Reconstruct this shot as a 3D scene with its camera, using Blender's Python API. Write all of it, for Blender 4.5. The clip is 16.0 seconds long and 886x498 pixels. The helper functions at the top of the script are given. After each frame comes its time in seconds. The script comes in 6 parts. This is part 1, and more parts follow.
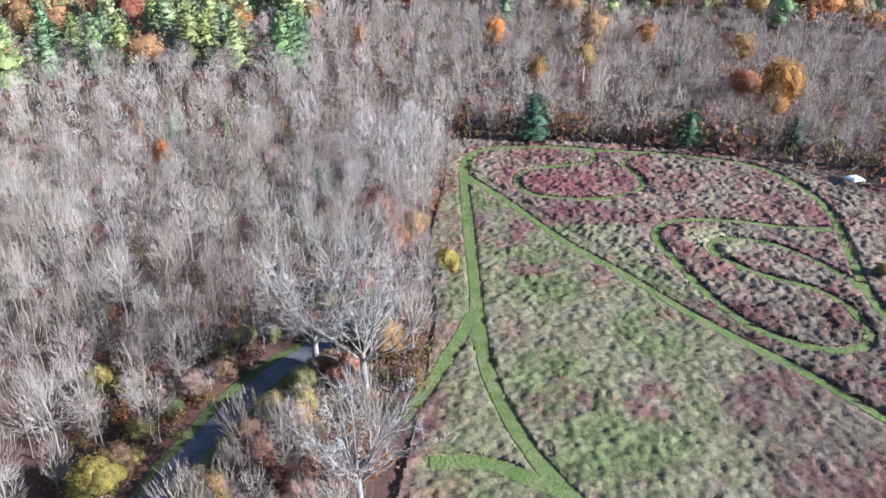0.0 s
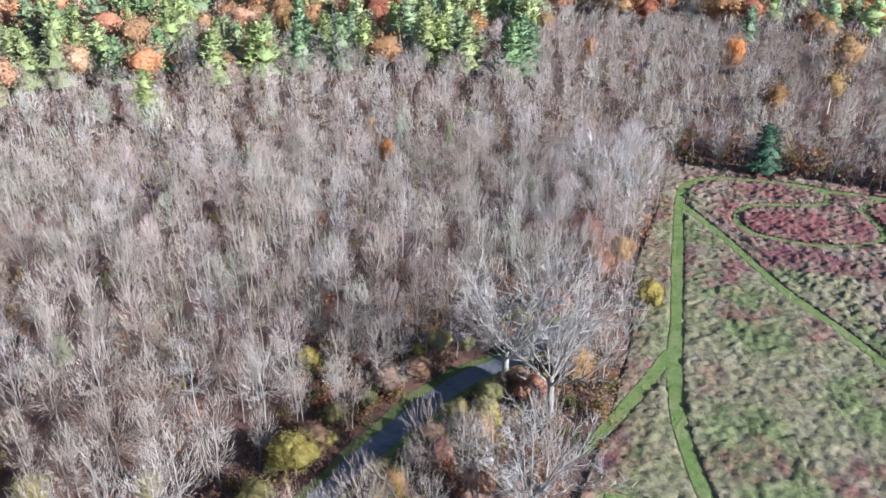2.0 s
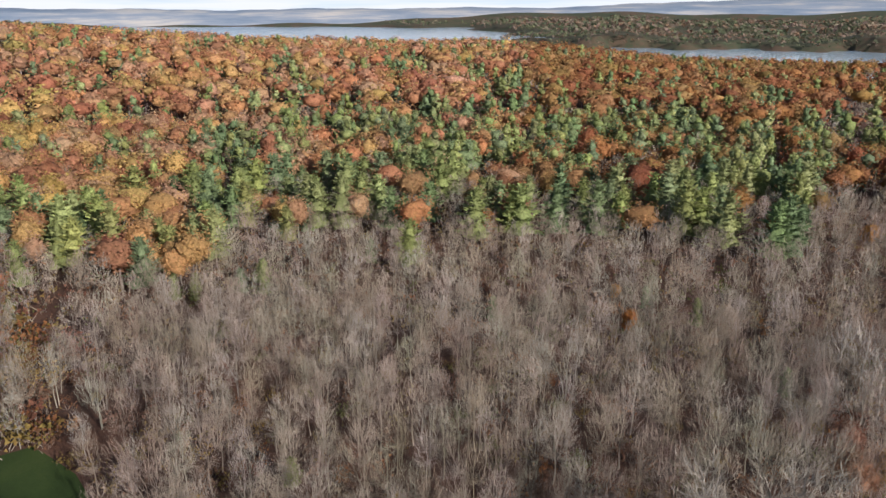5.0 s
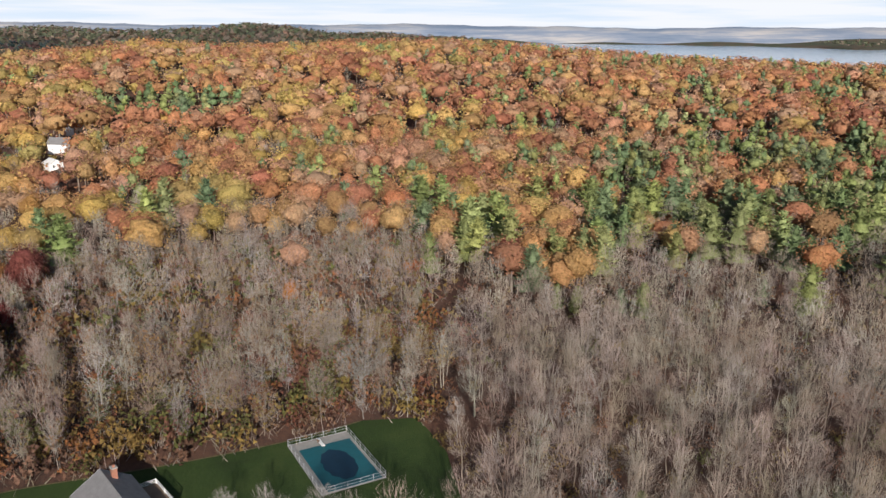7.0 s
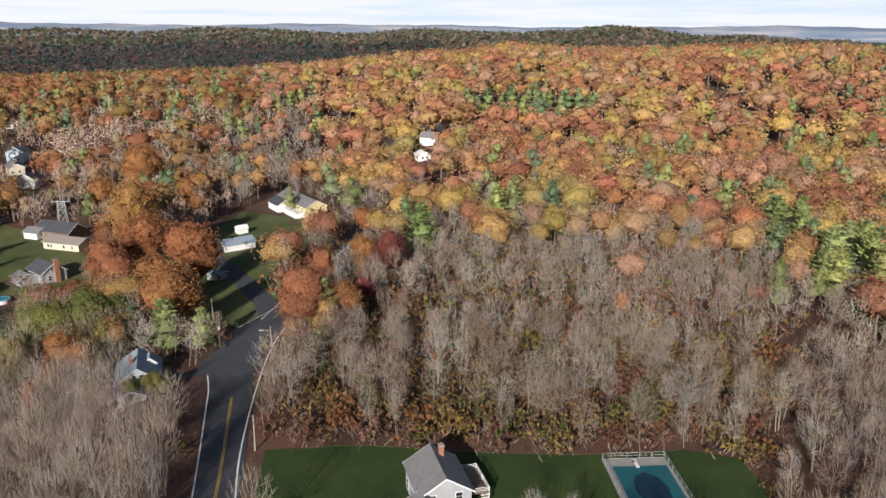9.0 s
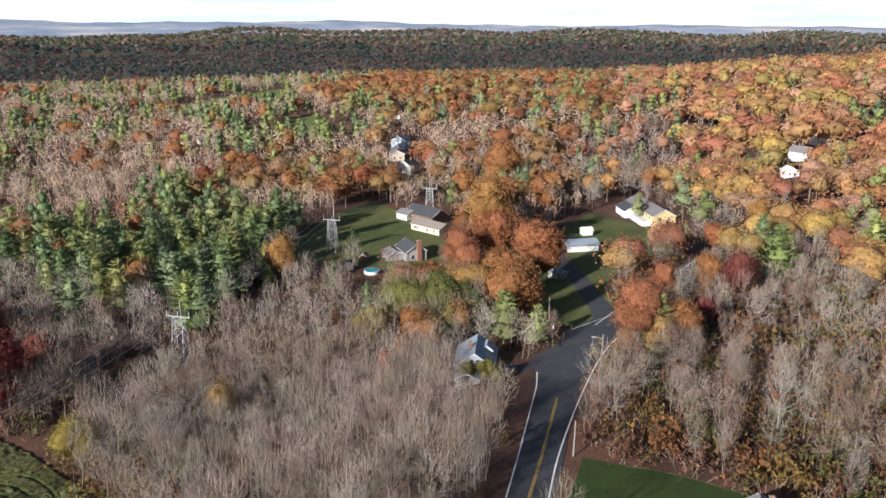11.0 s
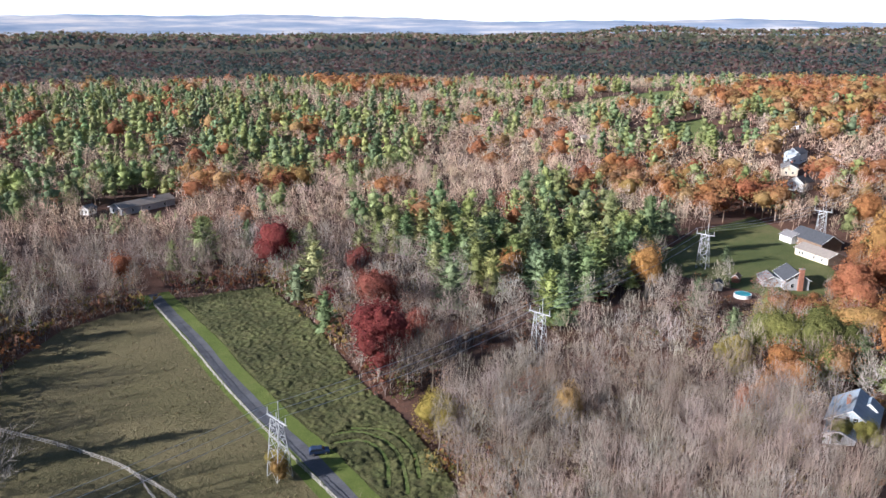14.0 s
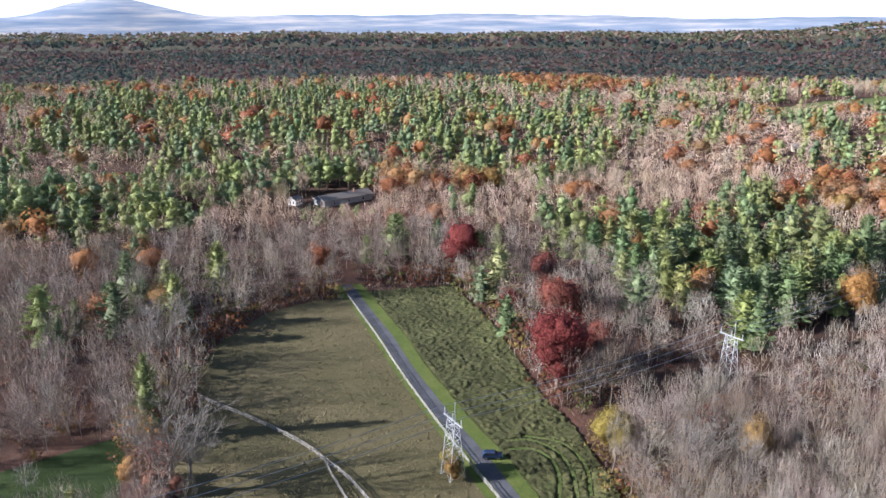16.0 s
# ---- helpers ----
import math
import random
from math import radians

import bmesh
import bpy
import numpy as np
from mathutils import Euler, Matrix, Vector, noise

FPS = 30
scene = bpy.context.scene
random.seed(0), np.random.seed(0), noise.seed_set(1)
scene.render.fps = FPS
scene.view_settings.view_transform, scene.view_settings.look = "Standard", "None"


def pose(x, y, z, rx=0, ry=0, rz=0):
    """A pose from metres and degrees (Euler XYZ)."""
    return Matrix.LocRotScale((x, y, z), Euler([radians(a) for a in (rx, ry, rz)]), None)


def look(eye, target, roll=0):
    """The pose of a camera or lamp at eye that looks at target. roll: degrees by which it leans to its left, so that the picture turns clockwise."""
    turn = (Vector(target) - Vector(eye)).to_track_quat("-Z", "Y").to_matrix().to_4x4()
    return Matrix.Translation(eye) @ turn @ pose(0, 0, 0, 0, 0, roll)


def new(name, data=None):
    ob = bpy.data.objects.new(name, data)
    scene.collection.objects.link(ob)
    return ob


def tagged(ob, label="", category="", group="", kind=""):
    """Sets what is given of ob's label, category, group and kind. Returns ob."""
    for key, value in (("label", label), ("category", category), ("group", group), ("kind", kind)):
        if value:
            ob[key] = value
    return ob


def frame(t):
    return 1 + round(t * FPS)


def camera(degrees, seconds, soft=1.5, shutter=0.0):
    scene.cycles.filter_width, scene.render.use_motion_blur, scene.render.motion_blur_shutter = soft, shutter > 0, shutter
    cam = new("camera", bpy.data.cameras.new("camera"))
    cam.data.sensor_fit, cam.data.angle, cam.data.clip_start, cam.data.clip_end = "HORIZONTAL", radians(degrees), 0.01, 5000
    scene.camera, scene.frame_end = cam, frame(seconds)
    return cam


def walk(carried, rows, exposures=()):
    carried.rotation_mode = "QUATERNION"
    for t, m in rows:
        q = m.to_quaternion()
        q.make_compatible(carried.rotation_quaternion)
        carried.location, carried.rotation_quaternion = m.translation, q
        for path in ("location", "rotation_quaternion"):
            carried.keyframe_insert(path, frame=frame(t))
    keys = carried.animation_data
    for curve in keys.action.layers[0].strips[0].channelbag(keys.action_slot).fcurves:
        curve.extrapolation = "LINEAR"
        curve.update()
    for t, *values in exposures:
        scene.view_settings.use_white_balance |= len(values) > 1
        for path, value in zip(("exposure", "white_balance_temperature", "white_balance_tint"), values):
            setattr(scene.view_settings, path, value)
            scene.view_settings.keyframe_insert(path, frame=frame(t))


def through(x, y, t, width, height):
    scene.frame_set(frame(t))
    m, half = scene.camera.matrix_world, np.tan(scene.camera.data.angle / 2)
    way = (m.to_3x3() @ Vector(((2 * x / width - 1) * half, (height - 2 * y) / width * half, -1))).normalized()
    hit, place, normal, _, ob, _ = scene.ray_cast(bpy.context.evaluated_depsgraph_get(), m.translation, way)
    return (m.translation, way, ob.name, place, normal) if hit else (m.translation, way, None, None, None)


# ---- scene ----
# the camera hovers over the wood's edge, rising slowly as it turns to its left
# seconds, x, y, z, yaw, pitch, lean
ROWS = [
    (0, 0.0, 0.0, 69.04, 0.0, -28.07, -0.74), (0.5, -0.06, 0.16, 69.73, 4.54, -28.09, -0.68),
    (1, -0.13, 0.33, 70.41, 8.54, -28.1, -0.5), (1.5, -0.18, 0.49, 71.08, 12.63, -28.08, -0.37),
    (2, -0.21, 0.66, 71.72, 16.65, -28.05, -0.27), (2.5, -0.19, 0.84, 72.32, 20.31, -27.96, -0.07),
    (3, -0.11, 1.03, 72.85, 23.79, -27.88, 0.04), (3.2, -0.07, 1.11, 73.05, 25.12, -27.84, 0.1),
    (5.3, 1.62, 2.39, 73.65, 39.05, -15.84, -0.27), (5.5, 1.62, 2.47, 73.78, 41.72, -15.83, -0.32),
    (6, 1.58, 2.67, 74.14, 51.03, -15.83, -0.47), (6.5, 1.47, 2.83, 74.54, 59.43, -15.86, -0.57),
    (7, 1.3, 2.93, 74.95, 64.78, -15.85, -0.43), (7.5, 1.07, 2.96, 75.37, 70.4, -15.88, -0.29),
    (8, 0.81, 2.94, 75.79, 76.39, -15.89, -0.27), (8.5, 0.52, 2.87, 76.2, 83.05, -15.88, -0.25),
    (9, 0.22, 2.75, 76.6, 89.84, -15.87, -0.3), (9.5, -0.09, 2.6, 76.98, 96.68, -15.9, -0.4),
    (10, -0.41, 2.42, 77.35, 103.07, -15.92, -0.33), (10.2, -0.55, 2.35, 77.49, 105.62, -15.94, -0.32),
    (12.3, -2.38, 1.42, 79.0, 128.38, -15.99, -0.51), (12.5, -2.47, 1.36, 79.19, 130.08, -16.02, -0.5),
    (13, -2.68, 1.21, 79.65, 134.27, -16.07, -0.5), (13.5, -2.87, 1.07, 80.15, 138.48, -16.13, -0.34),
    (14, -3.03, 0.95, 80.67, 142.65, -16.21, -0.21), (14.5, -3.18, 0.84, 81.23, 146.47, -16.26, -0.1),
    (15, -3.32, 0.73, 81.81, 150.21, -16.31, 0.05), (15.5, -3.44, 0.62, 82.41, 153.87, -16.34, 0.14),
    (16, -3.55, 0.51, 83.02, 156.72, -16.36, 0.22),
]
cam = camera(58.78, 16.0)
EXPOSURES = [(0, 1.8, 5200, 13), (3.2, 1.35, 5450, 12), (5.3, 0.4, 6350, 12), (8.5, 0.4, 6350, 12), (10.2, 0.55, 6250, 13), (12.3, 0.88, 6000, 15), (16, 1.25, 5700, 16)]
walk(cam, [(t, pose(x, y, z, 90 + pitch, 0, yaw) @ pose(0, 0, 0, 0, 0, -lean)) for t, x, y, z, yaw, pitch, lean in ROWS], EXPOSURES)

# ---- daylight: low autumn sun from the east, pale sky ----
SUN_FROM = Vector((0.96, -0.27, 0.0)).normalized()
SUN_UP = radians(21)
world = bpy.data.worlds.new("autumn_sky")
scene.world = world
world.use_nodes = True
wn, wl = world.node_tree.nodes, world.node_tree.links
sky = wn.new("ShaderNodeTexSky")
sky.sky_type, sky.sun_disc = "NISHITA", False
sky.sun_elevation, sky.sun_rotation = SUN_UP, math.atan2(SUN_FROM.x, SUN_FROM.y)
sky.air_density, sky.dust_density, sky.ozone_density = 1.0, 0.6, 1.5
# white fair-weather cloud, thickest low over the horizon
tc = wn.new("ShaderNodeTexCoord")
mp = wn.new("ShaderNodeMapping")
mp.inputs["Scale"].default_value = (3.0, 3.0, 60.0)
wl.new(tc.outputs["Generated"], mp.inputs[0])
cloud = wn.new("ShaderNodeTexNoise")
cloud.inputs["Scale"].default_value, cloud.inputs["Detail"].default_value = 1.6, 7
wl.new(mp.outputs[0], cloud.inputs["Vector"])
sep = wn.new("ShaderNodeSeparateXYZ")
wl.new(tc.outputs["Generated"], sep.inputs[0])
low = wn.new("ShaderNodeMapRange")
low.inputs[1].default_value, low.inputs[2].default_value, low.inputs[3].default_value, low.inputs[4].default_value = 0.0, 0.2, 0.5, -0.04
wl.new(sep.outputs["Z"], low.inputs[0])
cover = wn.new("ShaderNodeMath")
cover.operation = "ADD"
wl.new(cloud.outputs["Fac"], cover.inputs[0])
wl.new(low.outputs[0], cover.inputs[1])
edge = wn.new("ShaderNodeMapRange")
edge.inputs[1].default_value, edge.inputs[2].default_value = 0.56, 0.74
wl.new(cover.outputs[0], edge.inputs[0])
cmix = wn.new("ShaderNodeMix")
cmix.data_type = "RGBA"
tone = wn.new("ShaderNodeMix")
tone.data_type = "RGBA"
tone.inputs[6].default_value, tone.inputs[7].default_value = (11.2, 12.9, 14.6, 1), (14.0, 14.4, 14.8, 1)
streak = wn.new("ShaderNodeMapRange")
streak.inputs[1].default_value, streak.inputs[2].default_value = 0.38, 0.56
wl.new(cloud.outputs["Fac"], streak.inputs[0])
wl.new(streak.outputs[0], tone.inputs[0])
wl.new(tone.outputs[2], cmix.inputs[7])
wl.new(edge.outputs[0], cmix.inputs[0])
wl.new(sky.outputs[0], cmix.inputs[6])
wl.new(cmix.outputs[2], wn["Background"].inputs[0])
wn["Background"].inputs[1].default_value = 0.05
sun_data = bpy.data.lights.new("sun", "SUN")
sun_data.energy, sun_data.angle, sun_data.color = 5.0, radians(0.6), (1.0, 0.93, 0.84)
sun = new("sun", sun_data)
sun.matrix_world = look((0, 0, 300), Vector((0, 0, 300)) - Vector((SUN_FROM.x * math.cos(SUN_UP), SUN_FROM.y * math.cos(SUN_UP), math.sin(SUN_UP))))

# ---- materials ----


def material(name, rough=0.8):
    m = bpy.data.materials.new(name)
    m.use_nodes = True
    b = m.node_tree.nodes["Principled BSDF"]
    b.inputs["Roughness"].default_value = rough
    b.inputs["Specular IOR Level"].default_value = 0.25
    return m, m.node_tree.nodes, m.node_tree.links, b


def ramp(nodes, links, source, stops):
    r = nodes.new("ShaderNodeValToRGB")
    while len(r.color_ramp.elements) < len(stops):
        r.color_ramp.elements.new(0.5)
    for e, (at, c) in zip(r.color_ramp.elements, stops):
        e.position, e.color = at, (*c, 1)
    links.new(source, r.inputs[0])
    return r.outputs[0]


def noise_tex(nodes, links, scale, detail=4.0, rough=0.6, local=False):
    n = nodes.new("ShaderNodeTexNoise")
    n.inputs["Scale"].default_value, n.inputs["Detail"].default_value, n.inputs["Roughness"].default_value = scale, detail, rough
    if local:
        links.new(nodes.new("ShaderNodeTexCoord").outputs["Object"], n.inputs["Vector"])
    else:
        links.new(nodes.new("ShaderNodeNewGeometry").outputs["Position"], n.inputs["Vector"])
    return n.outputs["Fac"]


def mixed(nodes, links, a, b, fac, mode="MIX"):
    m = nodes.new("ShaderNodeMix")
    m.data_type, m.blend_type = "RGBA", mode
    for k, v in ((6, a), (7, b)):
        if isinstance(v, tuple):
            m.inputs[k].default_value = (*v, 1)
        else:
            links.new(v, m.inputs[k])
    if isinstance(fac, float):
        m.inputs[0].default_value = fac
    else:
        links.new(fac, m.inputs[0])
    return m.outputs[2]


def earthy(name, stops, big=0.03, small=1.2, bump=0.6, rough=0.95, speck=None, deep=0.4):
    """Ground-like surface: broad patches through a ramp, finer mottling, relief."""
    m, n, l, b = material(name, rough)
    broad = noise_tex(n, l, big, 5, 0.65)
    fine = noise_tex(n, l, small, 6, 0.7)
    mid = n.new("ShaderNodeMath")
    mid.operation = "MULTIPLY_ADD"
    mid.inputs[1].default_value, mid.inputs[2].default_value = 0.45, 0.275
    l.new(fine, mid.inputs[0])
    add = n.new("ShaderNodeMath")
    add.operation = "MULTIPLY_ADD"
    l.new(broad, add.inputs[0])
    add.inputs[1].default_value = 0.7
    sub = n.new("ShaderNodeMath")
    sub.operation = "SUBTRACT"
    l.new(mid.outputs[0], sub.inputs[0])
    sub.inputs[1].default_value = 0.35
    l.new(sub.outputs[0], add.inputs[2])
    col = ramp(n, l, add.outputs[0], stops)
    if speck:
        sp = ramp(n, l, noise_tex(n, l, small * 3.1, 3, 0.8), [(0.52, (0, 0, 0)), (0.66, (1, 1, 1))])
        col = mixed(n, l, col, speck, sp)
    l.new(col, b.inputs["Base Color"])
    bp = n.new("ShaderNodeBump")
    bp.inputs["Strength"].default_value, bp.inputs["Distance"].default_value = bump, deep
    l.new(fine, bp.inputs["Height"])
    l.new(bp.outputs[0], b.inputs["Normal"])
    return m


def tinted(name, rough, island, through=0.0, relief=0.0):
    """Leaves and bark: the tree's own tint, varied from piece to piece; relief also paints shade into the hollows."""
    m, n, l, b = material(name, rough)
    at = n.new("ShaderNodeAttribute")
    at.attribute_name = "tint"
    geo = n.new("ShaderNodeNewGeometry")
    v = n.new("ShaderNodeMapRange")
    v.inputs[3].default_value, v.inputs[4].default_value = 1 - island, 1 + island
    l.new(geo.outputs["Random Per Island"], v.inputs[0])
    hsv = n.new("ShaderNodeHueSaturation")
    l.new(at.outputs["Color"], hsv.inputs["Color"])
    l.new(v.outputs[0], hsv.inputs["Value"])
    hue = n.new("ShaderNodeMapRange")
    hue.inputs[3].default_value, hue.inputs[4].default_value = 0.485, 0.515
    l.new(noise_tex(n, l, 0.9, 2), hue.inputs[0])
    l.new(hue.outputs[0], hsv.inputs["Hue"])
    col = hsv.outputs[0]
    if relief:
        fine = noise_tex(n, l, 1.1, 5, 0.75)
        # shade between clumps painted in: relief hollows darker, crests lighter
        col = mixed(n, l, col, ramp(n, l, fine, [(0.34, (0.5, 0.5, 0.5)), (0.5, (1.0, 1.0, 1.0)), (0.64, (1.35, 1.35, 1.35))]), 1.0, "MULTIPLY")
        bp = n.new("ShaderNodeBump")
        bp.inputs["Strength"].default_value, bp.inputs["Distance"].default_value = 0.8, relief
        l.new(fine, bp.inputs["Height"])
        l.new(bp.outputs[0], b.inputs["Normal"])
    l.new(col, b.inputs["Base Color"])
    if through:
        out = n["Material Output"]
        tr = n.new("ShaderNodeBsdfTranslucent")
        l.new(hsv.outputs[0], tr.inputs[0])
        mx = n.new("ShaderNodeMixShader")
        mx.inputs[0].default_value = through
        l.new(b.outputs[0], mx.inputs[1])
        l.new(tr.outputs[0], mx.inputs[2])
        l.new(mx.outputs[0], out.inputs[0])
    return m


def painted(name, colour, rough=0.6, metal=0.0, grain=0.15, scale=6.0):
    """Painted, roofed or wooden surface with stains at two scales."""
    m, n, l, b = material(name, rough)
    dark = tuple(c * (1 - grain * 2.2) for c in colour)
    lite = tuple(min(1, c * (1 + grain)) for c in colour)
    c1 = ramp(n, l, noise_tex(n, l, scale, 6, 0.7), [(0.3, dark), (0.7, lite)])
    c2 = ramp(n, l, noise_tex(n, l, scale * 0.13, 3, 0.6), [(0.3, dark), (0.65, lite)])
    l.new(mixed(n, l, c1, c2, 0.5), b.inputs["Base Color"])
    b.inputs["Metallic"].default_value = metal
    bp = n.new("ShaderNodeBump")
    bp.inputs["Strength"].default_value, bp.inputs["Distance"].default_value = 0.25, 0.03
    l.new(noise_tex(n, l, scale * 2.3, 4, 0.7), bp.inputs["Height"])
    l.new(bp.outputs[0], b.inputs["Normal"])
    return m


M_FLOOR = earthy("leaf_litter", [(0.2, (0.028, 0.018, 0.015)), (0.42, (0.07, 0.042, 0.032)), (0.6, (0.135, 0.068, 0.045)), (0.8, (0.2, 0.115, 0.07))], 0.035, 0.9, 0.8)
M_CANOPY = earthy("far_canopy", [(0.25, (0.03, 0.042, 0.028)), (0.45, (0.06, 0.072, 0.04)), (0.58, (0.11, 0.075, 0.05)), (0.75, (0.15, 0.095, 0.06))], 0.006, 0.07, 1.0)
M_MEADOW = earthy("rough_meadow", [(0.22, (0.19, 0.145, 0.08)), (0.4, (0.25, 0.22, 0.11)), (0.58, (0.22, 0.22, 0.09)), (0.8, (0.32, 0.28, 0.15))], 0.028, 0.75, 1.0, speck=(0.15, 0.155, 0.07), deep=0.9)
M_HEATH = earthy("red_brown_brush", [(0.27, (0.19, 0.065, 0.06)), (0.42, (0.21, 0.1, 0.08)), (0.55, (0.23, 0.17, 0.12)), (0.75, (0.3, 0.25, 0.165))], 0.05, 0.8, 1.0, speck=(0.075, 0.06, 0.045), deep=1.6)
M_MOWN = earthy("mown_grass", [(0.22, (0.05, 0.085, 0.018)), (0.45, (0.1, 0.14, 0.034)), (0.6, (0.15, 0.165, 0.06)), (0.8, (0.24, 0.215, 0.11))], 0.3, 1.6, 0.7)
M_VERGE = earthy("verge_grass", [(0.25, (0.055, 0.085, 0.018)), (0.5, (0.11, 0.145, 0.03)), (0.75, (0.17, 0.18, 0.055))], 0.15, 2.0, 0.6)
M_YARD = earthy("patchy_yard_grass", [(0.25, (0.045, 0.06, 0.018)), (0.48, (0.08, 0.1, 0.03)), (0.62, (0.13, 0.13, 0.05)), (0.8, (0.2, 0.165, 0.09))], 0.05, 1.2, 0.5)
M_LAWN = earthy("lawn_grass", [(0.25, (0.018, 0.03, 0.009)), (0.5, (0.03, 0.055, 0.012)), (0.8, (0.065, 0.085, 0.022))], 0.07, 2.0, 0.4)
M_PASTURE = earthy("dry_pasture", [(0.22, (0.055, 0.05, 0.02)), (0.42, (0.11, 0.1, 0.045)), (0.6, (0.155, 0.13, 0.065)), (0.8, (0.23, 0.18, 0.11))], 0.045, 1.0, 0.7, speck=(0.1, 0.08, 0.04), deep=0.7)
M_CROP = earthy("rough_green_field", [(0.25, (0.045, 0.045, 0.018)), (0.5, (0.085, 0.09, 0.032)), (0.75, (0.13, 0.125, 0.05))], 0.06, 0.8, 1.0, speck=(0.04, 0.045, 0.018), deep=1.6)
M_ROAD = painted("asphalt_road", (0.058, 0.061, 0.07), 0.85, 0, 0.16, 1.6)
M_LANE = painted("asphalt_lane", (0.115, 0.118, 0.13), 0.85, 0, 0.22, 1.9)
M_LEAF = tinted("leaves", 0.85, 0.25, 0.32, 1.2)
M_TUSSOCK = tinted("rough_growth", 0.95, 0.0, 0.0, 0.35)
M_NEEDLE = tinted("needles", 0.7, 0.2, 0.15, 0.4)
M_BARK = tinted("bark", 0.9, 0.18)

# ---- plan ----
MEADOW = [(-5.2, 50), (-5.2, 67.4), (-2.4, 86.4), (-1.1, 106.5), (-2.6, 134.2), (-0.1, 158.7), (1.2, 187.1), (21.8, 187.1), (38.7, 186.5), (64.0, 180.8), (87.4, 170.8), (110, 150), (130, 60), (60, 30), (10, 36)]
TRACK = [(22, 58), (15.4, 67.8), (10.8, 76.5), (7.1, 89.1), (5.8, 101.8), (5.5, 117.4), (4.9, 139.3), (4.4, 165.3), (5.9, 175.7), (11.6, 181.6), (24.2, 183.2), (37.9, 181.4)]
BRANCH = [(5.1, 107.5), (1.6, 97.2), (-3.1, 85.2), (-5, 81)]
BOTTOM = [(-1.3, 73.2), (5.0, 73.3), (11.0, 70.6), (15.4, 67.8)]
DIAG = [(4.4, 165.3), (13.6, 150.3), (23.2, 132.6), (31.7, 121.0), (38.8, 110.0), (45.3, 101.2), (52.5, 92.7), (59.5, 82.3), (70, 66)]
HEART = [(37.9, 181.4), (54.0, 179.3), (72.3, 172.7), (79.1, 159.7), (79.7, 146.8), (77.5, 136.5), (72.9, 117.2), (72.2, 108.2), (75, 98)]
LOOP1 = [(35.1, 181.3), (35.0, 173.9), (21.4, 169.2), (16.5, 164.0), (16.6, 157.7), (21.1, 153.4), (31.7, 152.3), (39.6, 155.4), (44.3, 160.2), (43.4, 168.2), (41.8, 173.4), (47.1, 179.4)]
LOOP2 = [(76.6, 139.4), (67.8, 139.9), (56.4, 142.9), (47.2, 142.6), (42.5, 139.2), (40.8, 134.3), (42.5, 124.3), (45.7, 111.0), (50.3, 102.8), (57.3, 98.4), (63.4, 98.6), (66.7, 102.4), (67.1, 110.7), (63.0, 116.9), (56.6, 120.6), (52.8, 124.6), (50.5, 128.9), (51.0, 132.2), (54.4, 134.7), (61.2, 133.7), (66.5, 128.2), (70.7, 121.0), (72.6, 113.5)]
LANE = [(-40, 40), (-33.4, 66.9), (-32.5, 70.3), (-29.3, 78.9), (-26.0, 87.2), (-23.0, 92.4), (-18.9, 97.5), (-14.5, 104.5), (-9, 113)]
LAWN = [(-131.0, -30), (-133.0, -12.0), (-130.5, 11.0), (-130, 34.1), (-131.8, 48.2), (-128.3, 58.8), (-114.3, 58.4), (-95, 52.9), (-88, 0), (-104, -27)]
ROAD = [(-60, -26), (-95, -31.5), (-111.6, -34.3), (-128.6, -37.2), (-152.8, -41.8), (-176.6, -44.2), (-202.9, -43.2), (-223.8, -39.3), (-260.9, -30.7), (-294.9, -22.6), (-323.1, -11.6), (-370, 10)]
SIDE = [(-200, -45), (-212, -46.5), (-221.9, -50), (-240, -58.0), (-262.2, -67.8), (-286.9, -81.1), (-300, -88)]
APRON = [(-186, -46), (-175, -51), (-170, -55), (-171, -61)]
DRIVE = [(-69, -90), (-70.6, -121.0), (-71.5, -139.9), (-71.8, -159.9), (-73.4, -187.7), (-75.8, -213.4), (-77.0, -240.1), (-78.6, -262)]
BROWN = [(-74.2, -247.4), (-64.1, -250.6), (-45.6, -245.2), (-30.4, -228.6), (-20.6, -215.1), (-17.3, -187.0), (-8.9, -167.4), (-9.4, -130), (-30, -95), (-65, -95), (-65.9, -123.0), (-66.9, -141.9), (-69.3, -185.5)]
GREEN = [(-79, -252), (-113.3, -246.4), (-110.2, -208.4), (-103.9, -178.3), (-99.2, -157.7), (-97.7, -139.4), (-92, -115), (-85, -95), (-73, -95), (-74, -120), (-75.4, -141.1), (-76.5, -178.5)]
RUTS = [
    [(-79.9, -141.3), (-85.2, -139.5), (-88.3, -133.0), (-87.5, -125.5), (-83.7, -117.1), (-80.5, -111.8)],
    [(-78.5, -137.7), (-83.7, -135.9), (-85.4, -130.8), (-83.9, -124.4), (-78.9, -116.2)],
    [(-85.0, -141.4), (-91.3, -135.2), (-91.0, -125.2), (-85.7, -115.1)],
]
LAWN2 = [(30, -172), (-1.1, -179.5), (1.4, -159.6), (4.3, -140), (28, -140)]
YARD = [(-237.7, -182.2), (-298.5, -200.3), (-344.5, -201.2), (-328.7, -174.2), (-285, -125), (-250, -122), (-244.2, -148.4)]
YARD2 = [(-210.3, -63.8), (-262.1, -95), (-303.1, -100), (-367.0, -92), (-350, -54), (-300, -44), (-265.5, -49), (-247.7, -55), (-225, -46), (-199.9, -50.6)]
GOLF = [(-613.9, -618.1), (-727.0, -632.2), (-853.1, -617.8), (-757.4, -539.7), (-651.9, -543.0), (-575.4, -562.8)]
